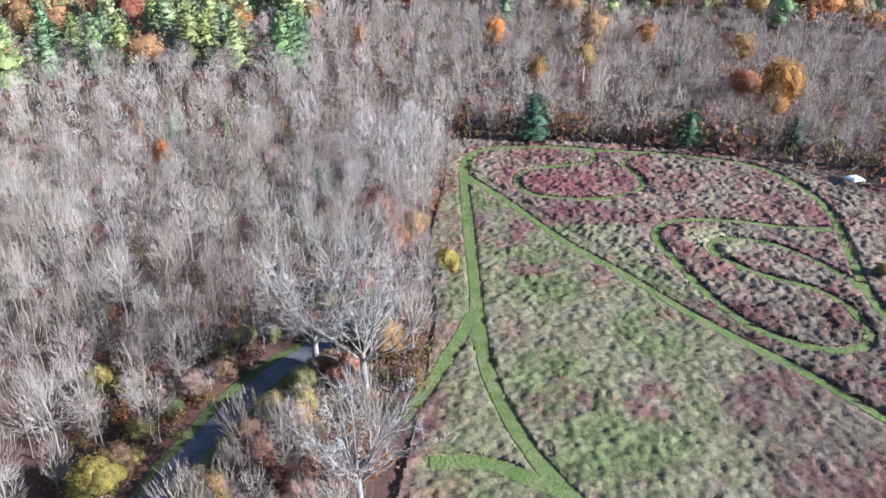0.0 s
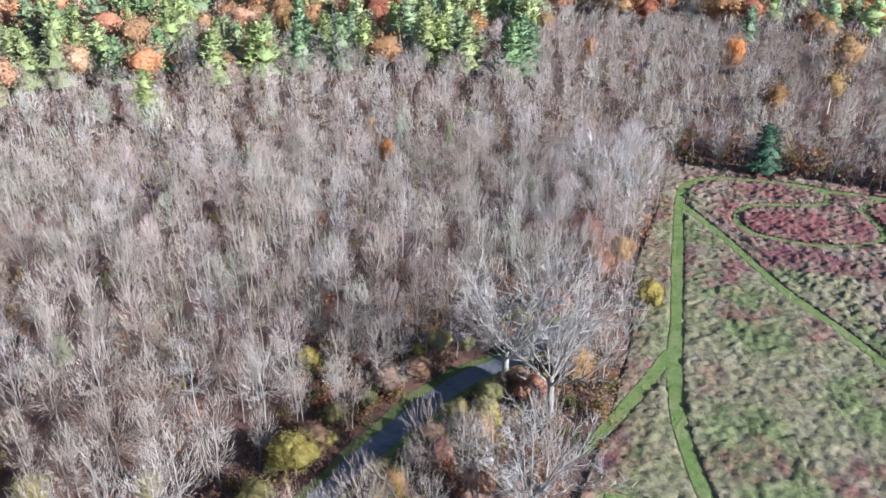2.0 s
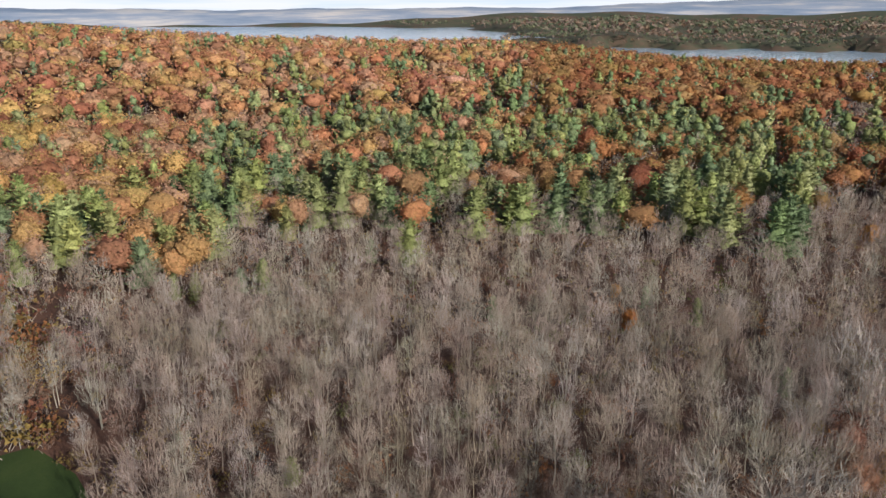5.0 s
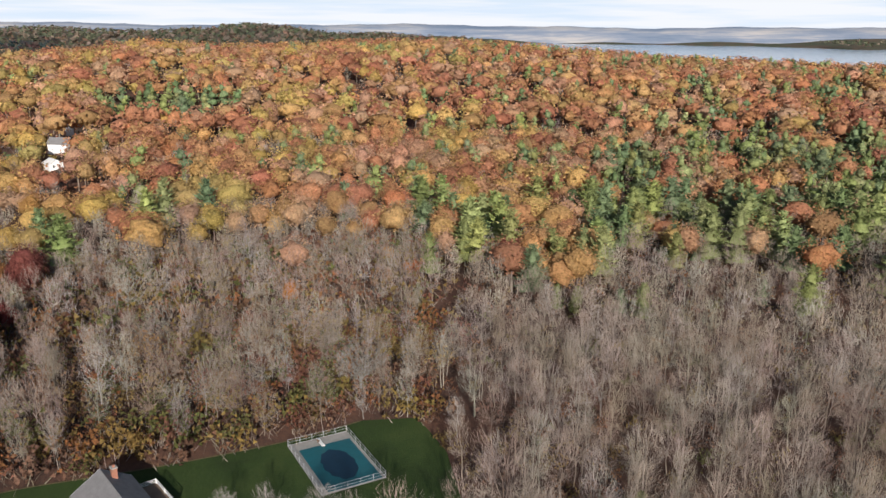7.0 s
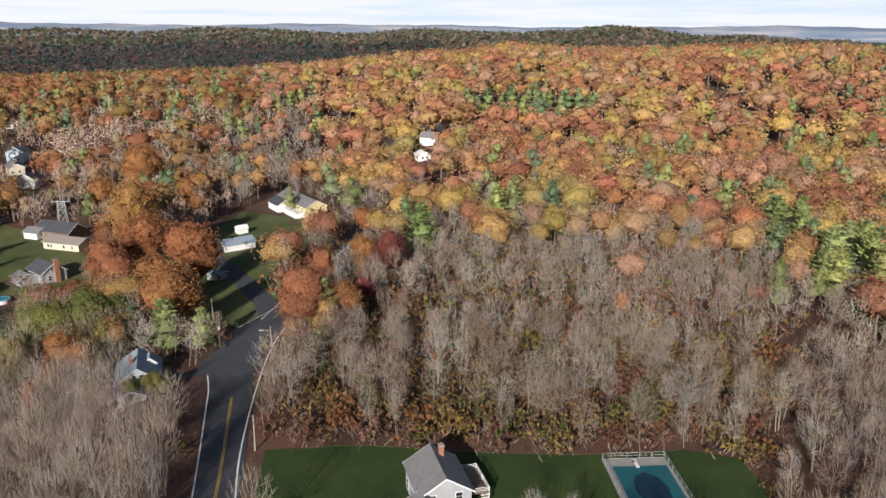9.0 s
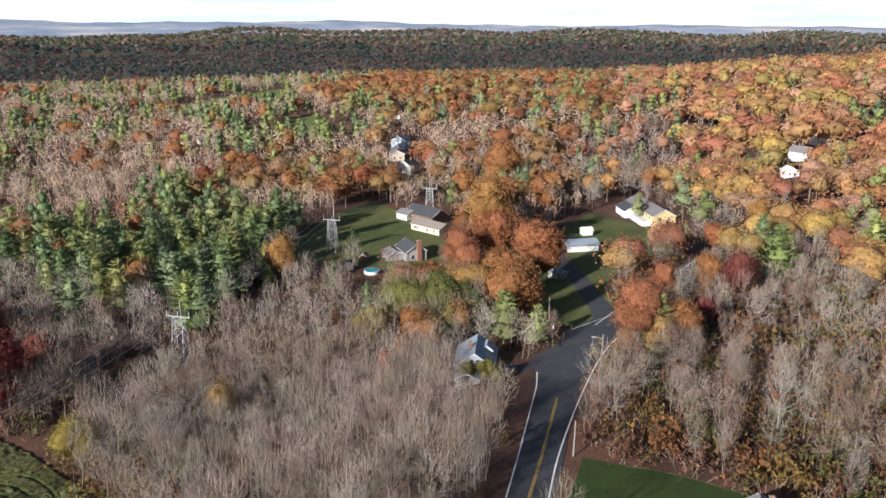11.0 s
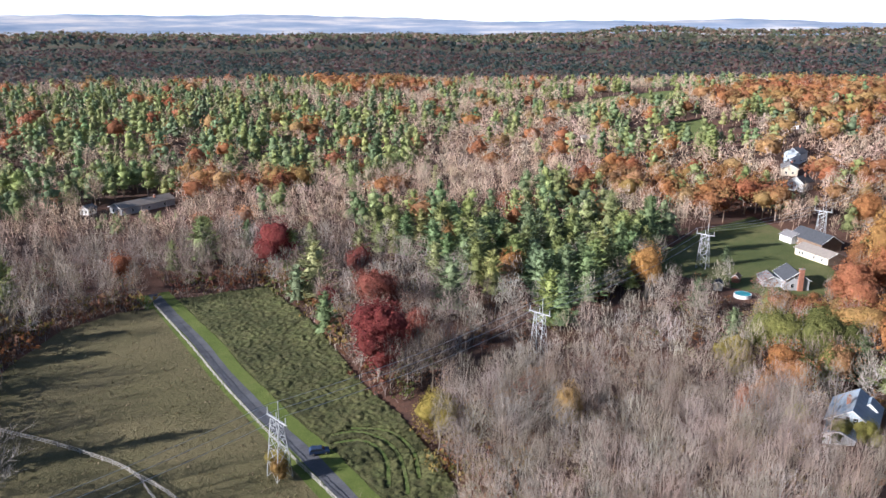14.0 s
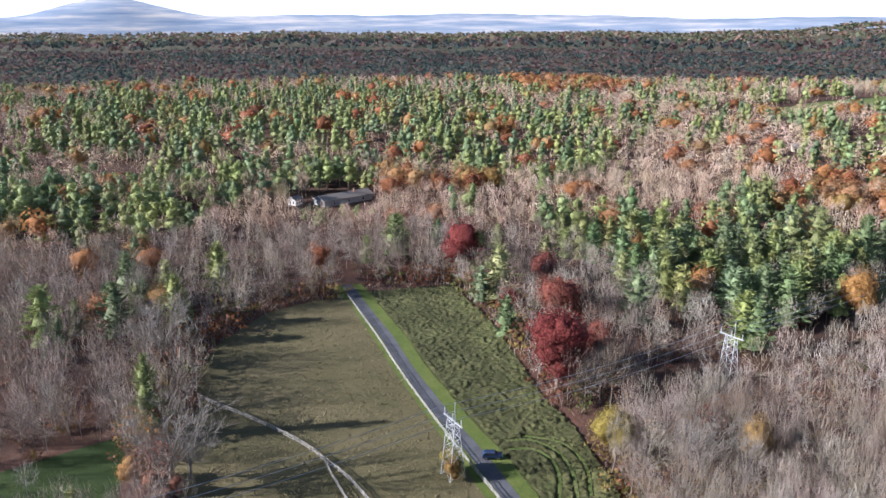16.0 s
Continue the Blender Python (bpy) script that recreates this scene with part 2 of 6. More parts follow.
GOLF2 = [(-543.6, -418.3), (-605.1, -411.2), (-530.4, -349.0), (-495.3, -362.2)]


def smooth(u):
    u = np.clip(u, 0, 1)
    return u * u * (3 - 2 * u)


def bump(a, centre, width):
    return np.exp(-((a - centre) / width) ** 2)


def height(x, y):
    """The lie of the land: level by the camera, a dip to the south, a wooded hill north-west, the lake's valley beyond it."""
    x, y = np.asarray(x, float), np.asarray(y, float)
    z = -10 * smooth((-0.15 * x - 0.99 * y - 60) / 60)
    d, a = np.hypot(x, y), np.degrees(np.arctan2(-x, y)) % 360
    a = np.where(a > 330, a - 360, a)
    crest = 22 + 20 * bump(a, 66, 14) + 18 * bump(a, 89, 9) - 20 * smooth((34 - a) / 18) - 8 * smooth((a - 95) / 25) - 14 * smooth((a - 118) / 20)
    crest = np.where(a > 185, 0, crest)
    fall = crest + 26 - 22 * smooth((a - 66) / 14)
    z = z + crest * smooth((d - 330) / 560) - fall * smooth((d - 960) / 420)
    shore = 14 + 7 * np.sin(a * 0.31) + 5 * np.sin(a * 0.83 + 1) + 8 * np.sin(d / 310 + a * 0.07)
    arm = 2050 + 60 * np.sin(a * 0.9) + 45 * np.sin(a * 2.1 + 1)
    far_shore = 4500 - 350 * smooth((44 - a) / 6) + 60 * np.sin(a * 1.3)
    aw = a + 2.4 * np.sin(d / 330) + 1.1 * np.sin(d / 130 + 1)
    water = np.maximum(smooth((aw - 30) / 2) * smooth((64 - a) / 3) * smooth((far_shore - d) / 150), smooth((33.5 - aw) / 2) * smooth((a + 12) / 6) * smooth((arm - d) / 100))
    z = z + np.where(a > 80, 0.55 * shore - 4, shore + 8) * smooth((d - 1500) / 500) * (1 - water)
    z = z + 66 * smooth((46 - a) / 14) * smooth((a + 40) / 20) * smooth((d - 4150) / 600)
    z = z + (30 + 8 * np.sin(a * 0.5)) * smooth((a - 66) / 10) * smooth((142 - a) / 16) * smooth((d - 2500) / 800)
    return z


def zat(x, y):
    return float(height(x, y))


def inside(poly, x, y):
    x, y = np.asarray(x, float), np.asarray(y, float)
    hit = np.zeros(x.shape, bool)
    for (x0, y0), (x1, y1) in zip(poly, poly[1:] + poly[:1]):
        if y0 != y1:
            hit ^= ((y0 > y) != (y1 > y)) & (x < (x1 - x0) * (y - y0) / (y1 - y0) + x0)
    return hit


def off_line(path, x, y):
    """Distance from points to a line of points."""
    x, y = np.asarray(x, float), np.asarray(y, float)
    best = np.full(x.shape, 1e9)
    for (x0, y0), (x1, y1) in zip(path, path[1:]):
        dx, dy = x1 - x0, y1 - y0
        u = np.clip(((x - x0) * dx + (y - y0) * dy) / (dx * dx + dy * dy), 0, 1)
        best = np.minimum(best, np.hypot(x - x0 - u * dx, y - y0 - u * dy))
    return best


def curve(path, step=2.0):
    """A smooth line through the points, at even steps."""
    p = np.array([path[0], *path, path[-1]], float)
    out = []
    for i in range(1, len(p) - 2):
        n = max(2, int(np.hypot(*(p[i + 1] - p[i])) / step))
        for k in range(n):
            t = k / n
            out.append(0.5 * (2 * p[i] + (p[i + 1] - p[i - 1]) * t + (2 * p[i - 1] - 5 * p[i] + 4 * p[i + 1] - p[i + 2]) * t * t + (3 * p[i] - p[i - 1] - 3 * p[i + 1] + p[i + 2]) * t ** 3))
    out.append(p[-1])
    return np.array(out)


# ---- mesh helpers ----


def mesh_of(name, verts, tris, mats, mat_index=None, tint=None, flat=True):
    me = bpy.data.meshes.new(name)
    verts, tris = np.asarray(verts, np.float32), np.asarray(tris, np.int32)
    me.vertices.add(len(verts))
    me.vertices.foreach_set("co", verts.ravel())
    me.loops.add(tris.size)
    me.loops.foreach_set("vertex_index", tris.ravel())
    me.polygons.add(len(tris))
    me.polygons.foreach_set("loop_start", np.arange(len(tris), dtype=np.int32) * tris.shape[1])
    for m in mats:
        me.materials.append(m)
    if mat_index is not None:
        me.polygons.foreach_set("material_index", np.asarray(mat_index, np.int32))
    me.update(calc_edges=True)
    if tint is not None:
        at = me.attributes.new("tint", "FLOAT_COLOR", "POINT")
        at.data.foreach_set("color", np.concatenate([np.asarray(tint, np.float32), np.ones((len(verts), 1), np.float32)], 1).ravel())
    if not flat:
        me.polygons.foreach_set("use_smooth", np.ones(len(tris), bool))
    return me


def part(name, bm, mat, parent=None, label="", at=None):
    me = bpy.data.meshes.new(name)
    bm.to_mesh(me)
    bm.free()
    for m in mat if isinstance(mat, (list, tuple)) else [mat]:
        me.materials.append(m)
    ob = new(name, me)
    if parent:
        ob.parent = parent
    if at is not None:
        ob.matrix_basis = at
    return tagged(ob, label)


def sheet(name, poly, mat, lift, label, category, cell=5.0):
    """A draped piece of ground."""
    bm = bmesh.new()
    bm.faces.new([bm.verts.new((x, y, 0)) for x, y in poly])
    bmesh.ops.triangulate(bm, faces=bm.faces[:])
    xs, ys = [p[0] for p in poly], [p[1] for p in poly]
    step = max(cell, max(max(xs) - min(xs), max(ys) - min(ys)) / 45)
    for lo, hi, axis in ((min(xs), max(xs), (1, 0, 0)), (min(ys), max(ys), (0, 1, 0))):
        k = lo + step
        while k < hi:
            bmesh.ops.bisect_plane(bm, geom=bm.verts[:] + bm.edges[:] + bm.faces[:], plane_co=Vector(axis) * k, plane_no=axis)
            k += step
    for v in bm.verts:
        v.co.z = zat(v.co.x, v.co.y) + lift
    bmesh.ops.recalc_face_normals(bm, faces=bm.faces[:])
    if sum(f.normal.z for f in bm.faces) < 0:
        bmesh.ops.reverse_faces(bm, faces=bm.faces[:])
    return tagged(part(name, bm, mat), label, category, kind="structure")


def strip(name, path, width, mat, lift, label, category, shift=0.0, step=2.0, wobble=0.0):
    """A draped band along a line."""
    c = curve(path, step)
    t = np.gradient(c, axis=0)
    t /= np.linalg.norm(t, axis=1)[:, None]
    nrm = np.stack([-t[:, 1], t[:, 0]], 1)
    bm = bmesh.new()
    rows = []
    for i, (p, n) in enumerate(zip(c, nrm)):
        w = width * (1 + wobble * math.sin(i * 1.3) * 0.5 + wobble * math.sin(i * 0.37))
        row = []
        for k in (-0.5, -0.17, 0.17, 0.5):
            q = p + n * (shift + k * w)
            row.append(bm.verts.new((q[0], q[1], zat(*q) + lift)))
        rows.append(row)
    for a, b in zip(rows, rows[1:]):
        for k in range(3):
            bm.faces.new((a[k], a[k + 1], b[k + 1], b[k]))
    if sum(f.normal.z for f in bm.faces if f.calc_area() > 0) < 0 or bm.faces[:] and (bm.normal_update() or bm.faces[:][0].normal.z < 0):
        bmesh.ops.reverse_faces(bm, faces=bm.faces[:])
    return tagged(part(name, bm, mat), label, category, kind="structure")


# ---- ground ----
radii = [0.0]
while radii[-1] < 4950:
    radii.append(radii[-1] + max(3.0, radii[-1] * 0.022))
AZ = 360
gx, gy = [0.0], [0.0]
for r in radii[1:]:
    for k in range(AZ):
        gx.append(r * math.cos(2 * math.pi * k / AZ))
        gy.append(r * math.sin(2 * math.pi * k / AZ))
gx, gy = np.array(gx), np.array(gy)
quads = []
for i in range(len(radii) - 2):
    for k in range(AZ):
        a, b = 1 + i * AZ + k, 1 + i * AZ + (k + 1) % AZ
        quads.append((a, a + AZ, b + AZ, b))
quads = np.array(quads)
tris = np.concatenate([np.array([(0, 1 + k, 1 + (k + 1) % AZ) for k in range(AZ)]), quads[:, [0, 1, 2]], quads[:, [0, 2, 3]]])
ground = new("ground", mesh_of("ground", np.stack([gx, gy, height(gx, gy) - 0.02], 1), tris, [M_FLOOR, M_CANOPY], (np.hypot(gx, gy)[tris].mean(1) > 1150).astype(int), flat=False))
tagged(ground, "brown leaf-littered woodland ground rolling to distant hills", "ground", kind="structure")
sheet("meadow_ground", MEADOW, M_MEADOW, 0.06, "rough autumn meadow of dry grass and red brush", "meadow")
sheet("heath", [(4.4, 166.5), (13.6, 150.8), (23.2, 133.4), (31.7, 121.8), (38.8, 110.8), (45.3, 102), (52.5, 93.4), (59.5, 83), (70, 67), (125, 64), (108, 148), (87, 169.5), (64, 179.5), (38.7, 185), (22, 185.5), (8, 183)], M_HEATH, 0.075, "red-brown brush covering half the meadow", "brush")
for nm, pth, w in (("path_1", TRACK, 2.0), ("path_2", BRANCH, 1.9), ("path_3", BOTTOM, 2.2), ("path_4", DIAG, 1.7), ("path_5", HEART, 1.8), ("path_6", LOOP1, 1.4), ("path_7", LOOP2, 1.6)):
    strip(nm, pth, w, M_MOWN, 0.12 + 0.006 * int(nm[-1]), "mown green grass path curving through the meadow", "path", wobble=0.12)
strip("verge_3", LANE, 6.4, M_YARD, 0.045, "patchy grass and leaves beside the lane", "verge", wobble=0.12)
strip("lane", LANE, 3.2, M_LANE, 0.08, "cracked dark asphalt lane leading into the wood", "lane", wobble=0.05)
sheet("lawn_1", LAWN, M_LAWN, 0.06, "dark green mown lawn behind the grey-roofed house", "lawn")
strip("road", ROAD, 8.2, M_ROAD, 0.10, "two-lane asphalt road curving through the trees", "road")
strip("side_street", SIDE, 6.0, M_ROAD, 0.085, "narrow asphalt side street off the junction", "road")
sheet("junction", [(-148, -44), (-158, -48.5), (-166.8, -51.5), (-176, -56), (-186, -53.5), (-199, -53.4), (-208, -49), (-217, -43), (-205, -41), (-180, -42)], M_ROAD, 0.07, "wide asphalt junction with tyre marks", "road")
strip("garden_edging", [(-131.6, -22), (-132.7, -12), (-130.4, 11), (-129.8, 34), (-131.6, 48)], 0.4, M_PASTURE, 0.16, "low pale stone edging along the lawn", "edging")
strip("driveway_1", APRON, 4.5, M_ROAD, 0.075, "short asphalt driveway to the pale blue house", "driveway")
strip("driveway_2", DRIVE, 3.6, M_LANE, 0.10, "long straight dark asphalt driveway between fields", "driveway", wobble=0.04)
strip("verge_1", DRIVE, 4.2, M_VERGE, 0.085, "mown green verge beside the driveway", "verge", shift=-3.4, wobble=0.08)
strip("verge_2", DRIVE, 4.4, M_VERGE, 0.05, "narrow grass verge between driveway and fence", "verge", shift=3.6)
sheet("pasture", BROWN, M_PASTURE, 0.06, "dry brown grazed pasture with worn patches", "field")
sheet("field", GREEN, M_CROP, 0.06, "rough dark green field of tufted growth", "field")
for k, rut in enumerate(RUTS):
    strip("wheel_rut_%d" % (k + 1), rut, 0.8, M_MOWN, 0.11 + 0.006 * k, "curved wheel rut pressed into the rough field", "wheel track")
sheet("lawn_2", LAWN2, M_LAWN, 0.05, "small bright green lawn under bare trees", "lawn")
sheet("lawn_3", YARD, M_YARD, 0.05, "sunlit green back yard behind small houses", "lawn")
sheet("lawn_4", YARD2, M_YARD, 0.05, "green front yards along the side street", "lawn")
sheet("fairway_1", GOLF, M_MOWN, 0.3, "distant pale green open field among trees", "field", 20)
sheet("fairway_2", GOLF2, M_MOWN, 0.3, "distant pale green clearing among trees", "field", 20)

# ---- trees: shapes ----
rng = np.random.default_rng(7)


def ico(fineness):
    bm = bmesh.new()
    bmesh.ops.create_icosphere(bm, subdivisions=fineness, radius=1.0)
    bm.verts.index_update()
    out = np.array([v.co[:] for v in bm.verts]), np.array([tuple(v.index for v in f.verts) for f in bm.faces])
    bm.free()
    return out


ICO = {k: ico(k) for k in (1, 2, 3)}


class Sprig:
    """Gathers tapered limbs, twigs and leaf clumps as triangles."""

    def __init__(self):
        self.v, self.f, self.m, self.n = [], [], [], 0
        self.gain, self.k = [], 1.0

    def limb(self, a, b, ra, rb, sides=3, mat=0):
        a, b = np.asarray(a, float), np.asarray(b, float)
        w = b - a
        w /= np.linalg.norm(w) + 1e-9
        u = np.cross(w, (0.3, 0.9, 0.2))
        u /= np.linalg.norm(u) + 1e-9
        s = np.cross(w, u)
        ang = np.arange(sides) * 2 * math.pi / sides
        ring = np.cos(ang)[:, None] * u + np.sin(ang)[:, None] * s
        n = self.n
        if rb < 0.012:
            self.v += [a + ring * ra, b[None]]
            self.f += [(n + k, n + (k + 1) % sides, n + sides) for k in range(sides)]
            self.m += [mat] * sides
            self.n += sides + 1
        else:
            self.v += [a + ring * ra, b + ring * rb]
            for k in range(sides):
                j = (k + 1) % sides
                self.f += [(n + k, n + j, n + sides + j), (n + k, n + sides + j, n + sides + k)]
            self.m += [mat] * (2 * sides)
            self.n += 2 * sides

    def twig(self, a, b, w):
        a, b = np.asarray(a, float), np.asarray(b, float)
        side = np.cross(b - a, rng.normal(size=3))
        side *= w / (np.linalg.norm(side) + 1e-9)
        self.v.append(np.array([a - side, a + side, b]))
        self.f.append((self.n, self.n + 1, self.n + 2))
        self.m.append(3)
        self.n += 3

    def plume(self, p, along, length, width, mat=2):
        """A flat, pointed spray of needles."""
        p, along = np.asarray(p, float), np.asarray(along, float)
        side = np.cross(along, (rng.normal() * 0.75, rng.normal() * 0.75, 1.0))
        side *= width / (np.linalg.norm(side) + 1e-9)
        if mat == 2:
            self.v.append(np.array([p - side, p + side, p + along * length]))
            self.f.append((self.n, self.n + 1, self.n + 2))
            self.m.append(mat)
            self.n += 3
            return
        b = p + along * length * 0.35
        self.v.append(np.array([p, b - side, b + side, p + along * length]))
        self.f += [(self.n, self.n + 2, self.n + 1), (self.n + 1, self.n + 2, self.n + 3)]
        self.m += [mat, mat]
        self.n += 4

    def leaf(self, p, size, flat=0.0, corners=4, mat=1, out=None):
        nrm = rng.normal(size=3)
        nrm[2] = nrm[2] * (1 - flat) + flat * 2.2
        if out is not None:
            nrm = nrm * 0.5 + np.asarray(out) * 1.1
        nrm /= np.linalg.norm(nrm)
        u = np.cross(nrm, rng.normal(size=3))
        u /= np.linalg.norm(u)
        s = np.cross(nrm, u)
        n, sz = self.n, size * rng.uniform(0.7, 1.3)
        p = np.asarray(p, float)
        if corners == 3:
            self.v.append(np.array([p + u * sz, p - u * 0.5 * sz + s * 0.8 * sz, p - u * 0.5 * sz - s * 0.8 * sz]))
            self.f.append((n, n + 1, n + 2))
            self.m.append(mat)
            self.n += 3
        else:
            k = nrm * sz * 0.22
            self.v.append(np.array([p + u * sz - k, p + s * 0.7 * sz + k, p - u * sz - k, p - s * 0.7 * sz + k]))
            self.f += [(n, n + 1, n + 3), (n + 1, n + 2, n + 3)]
            self.m += [mat, mat]
            self.n += 4

    def billow(self, p, r, bumps, amp, leaves, size, spread=0.32, fineness=1, mat=1):
        """A billowing crown: leaf sprays through the outer shell of an uneven, bulging mass, round a small dense middle."""
        caps = rng.normal(size=(bumps, 3)) + (0, 0, 0.35)
        caps /= np.linalg.norm(caps, axis=1)[:, None]
        big = rng.normal(size=(4, 3))
        big /= np.linalg.norm(big, axis=1)[:, None]
        rad, high = rng.uniform(0.75, 1.25, bumps) * spread, rng.uniform(0.6, 1.3, bumps)
        tone = rng.uniform(0.86, 1.14, bumps)

        def swell(w):
            off = np.arccos(np.clip(w @ caps.T, -1, 1)) / rad
            dome = np.sqrt(np.maximum(0, 1 - off ** 2)) * high
            return 1 - 0.5 * amp + amp * dome.max(1) + 0.3 * np.maximum(0, w @ big.T).max(1) - 0.2, tone[off.argmin(1)]

        r, p = np.asarray(r, float), np.asarray(p, float)
        v, f = ICO[fineness]
        self.v.append(v * (swell(v)[0] * rng.uniform(0.68, 0.83, len(v)))[:, None] * r + p)
        self.f += [(a + self.n, b + self.n, q + self.n) for a, b, q in f.tolist()]
        self.m += [mat] * len(f)
        self.n += len(v)
        d = rng.normal(size=(leaves, 3)) + (0, 0, 0.25)
        d /= np.linalg.norm(d, axis=1)[:, None]
        size_of, shade = swell(d)
        at = d * (size_of * rng.uniform(0.82, 1.07, leaves))[:, None] * r + p
        for q, o, k in zip(at, d, shade):
            n0 = self.n
            self.leaf(q, size, 0.15, 3, mat, o * 0.5)
            self.gain.append((n0, self.n, k * rng.uniform(0.88, 1.12)))

    def tier(self, z0, z1, r, sides=6, mat=2):
        """A ragged cone of boughs."""
        a = np.arange(sides) * 2 * math.pi / sides + rng.uniform(0, 3)
        q = r * np.where(np.arange(sides) % 2, rng.uniform(0.55, 0.8, sides), rng.uniform(0.95, 1.2, sides))
        self.v.append(np.concatenate([np.stack([np.cos(a) * q, np.sin(a) * q, z0 + rng.uniform(-0.5, 0.4, sides)], 1), [[rng.normal() * 0.1, rng.normal() * 0.1, z1]]]))
        self.f += [(self.n + k, self.n + (k + 1) % sides, self.n + sides) for k in range(sides)]
        self.m += [mat] * sides
        self.n += sides + 1

    def arrays(self):
        v = np.concatenate([np.atleast_2d(a) for a in self.v])
        g = np.ones(len(v))
        for a, b, k in self.gain:
            g[a:b] = k
        return v, np.array(self.f), np.array(self.m), g


def way(az, up):
    return np.array([math.cos(az) * math.cos(up), math.sin(az) * math.cos(up), math.sin(up)])


def bare_tree(level, spread=1.0, stems=1):
    """A leafless tree about 15 m tall: a clean stem, a vase of limbs and a rounded haze of fine twigs."""
    s = Sprig()
    mains, seconds, fine = {0: (6, 5, 420), 5: (5, 3, 175), 1: (4, 3, 82), 2: (3, 2, 52)}[level]
    wide2, wide3 = {0: (0.022, 0.019), 5: (0.036, 0.042), 1: (0.06, 0.085), 2: (0.09, 0.16)}[level]
    for st in range(stems):
        base = np.array([0.0, 0, 0]) + (rng.normal(size=3) * (0.4, 0.4, 0) if stems > 1 else 0)
        lean = rng.normal(size=2) * (0.5 if stems == 1 else 1.5)
        h = 15 * rng.uniform(0.88, 1.0)
        trunk = [base + np.array([lean[0] * (k / 4) ** 1.4, lean[1] * (k / 4) ** 1.4, h * 0.8 * k / 4]) + (rng.normal(size=3) * (0.16, 0.16, 0) if k else 0) for k in range(5)]
        r0 = 0.125
        if level == 0:
            for k in range(4):
                s.limb(trunk[k], trunk[k + 1], r0 * (1 - k / 4.6), r0 * (1 - (k + 1) / 4.6), 4 if k < 2 else 3)
        else:
            s.limb(trunk[0], trunk[2 if level == 2 else 4], r0 * {5: 0.8, 1: 0.9, 2: 1.0}[level], 0.0, 3)
        crown = trunk[4] - np.array([0, 0, 0.26 * h])
        size = np.array([3.3 * spread, 3.3 * spread, 0.42 * h]) * (1.0 if stems == 1 else 0.8)
        count = max(2, mains * (10 if stems == 1 else 7) // 10)
        for i in range(count):
            f = 0.36 + 0.42 * (i + rng.uniform(0, 1)) / count
            k = min(int(f * 4), 3)
            p = trunk[k] + (trunk[k + 1] - trunk[k]) * (f * 4 - k)
            az = i * 2.4 + rng.uniform(-0.5, 0.5)
            up = 0.5 + 0.95 * (i + rng.uniform(-0.3, 0.6)) / count
            aim = way(az, up)
            e = crown + aim * size * rng.uniform(0.62, 0.8)
            q = p + (e - p) * (0.62, 0.62, 0.4)
            if level == 0:
                s.limb(p, q, 0.036, 0.022)
                s.limb(q, e, 0.022, 0.0)
            else:
                s.twig(p, q, {5: 0.04, 1: 0.06, 2: 0.09}[level])
                s.twig(q, e, {5: 0.035, 1: 0.06, 2: 0.11}[level])
            for j in range(seconds):
                g = (j + rng.uniform(0.2, 1.0)) / seconds
                b = p + (q - p) * min(1, 0.3 + g * 1.4) + (e - q) * max(0, g * 2 - 1)
                d2 = aim + rng.normal(size=3) * 0.42
                d2 /= np.linalg.norm(d2) + 1e-9
                d2[2] = max(d2[2], 0.05)
                goal = crown + d2 * size * rng.uniform(0.82, 1.0)
                step = goal - b
                ln = np.linalg.norm(step) + 1e-9
                e2 = b + step * min(1.0, 3.4 / ln)
                s.twig(b, e2, wide2)
        fork = trunk[1] * 0.3 + trunk[2] * 0.7
        for i in range(fine // stems):
            w = rng.normal(size=3)
            w /= np.linalg.norm(w) + 1e-9
            w[2] = max(w[2], -0.55)
            e = crown + w * size * rng.uniform(0.35, 1.0) ** 0.4
            along = e - fork
            along = along / (np.linalg.norm(along) + 1e-9) + rng.normal(size=3) * {0: 0.22, 5: 0.25, 1: 0.45, 2: 0.75}[level] + (0, 0, 0.15)
            s.twig(e - along * rng.uniform(0.9, 2.1), e + along * rng.uniform(0.0, 0.3), wide3)
    return s.arrays()


def dome_tree(level, wide=1.0, fine=False):
    """A rounded crown in leaf, about 15 m tall, as it shows from farther off."""
    s = Sprig()
    s.limb((0, 0, 0), (0.1, 0.1, 8), 0.3, 0.2, 3)
    r = np.array([4.6 * wide * rng.uniform(0.88, 1.12), 4.6 * wide * rng.uniform(0.88, 1.12), 4.6])
    if fine:
        s.billow((0, 0, 8.9), r, 26, 0.42, 560, 0.32, 0.33, 2)
    elif level == 1:
        s.billow((0, 0, 8.9), r, 14, 0.45, 190, 0.5, 0.45, 1)
    else:
        s.billow((0, 0, 8.9), r * (1.1, 1.1, 1), 9, 0.46, 54, 0.9, 0.55, 1)
    return s.arrays()


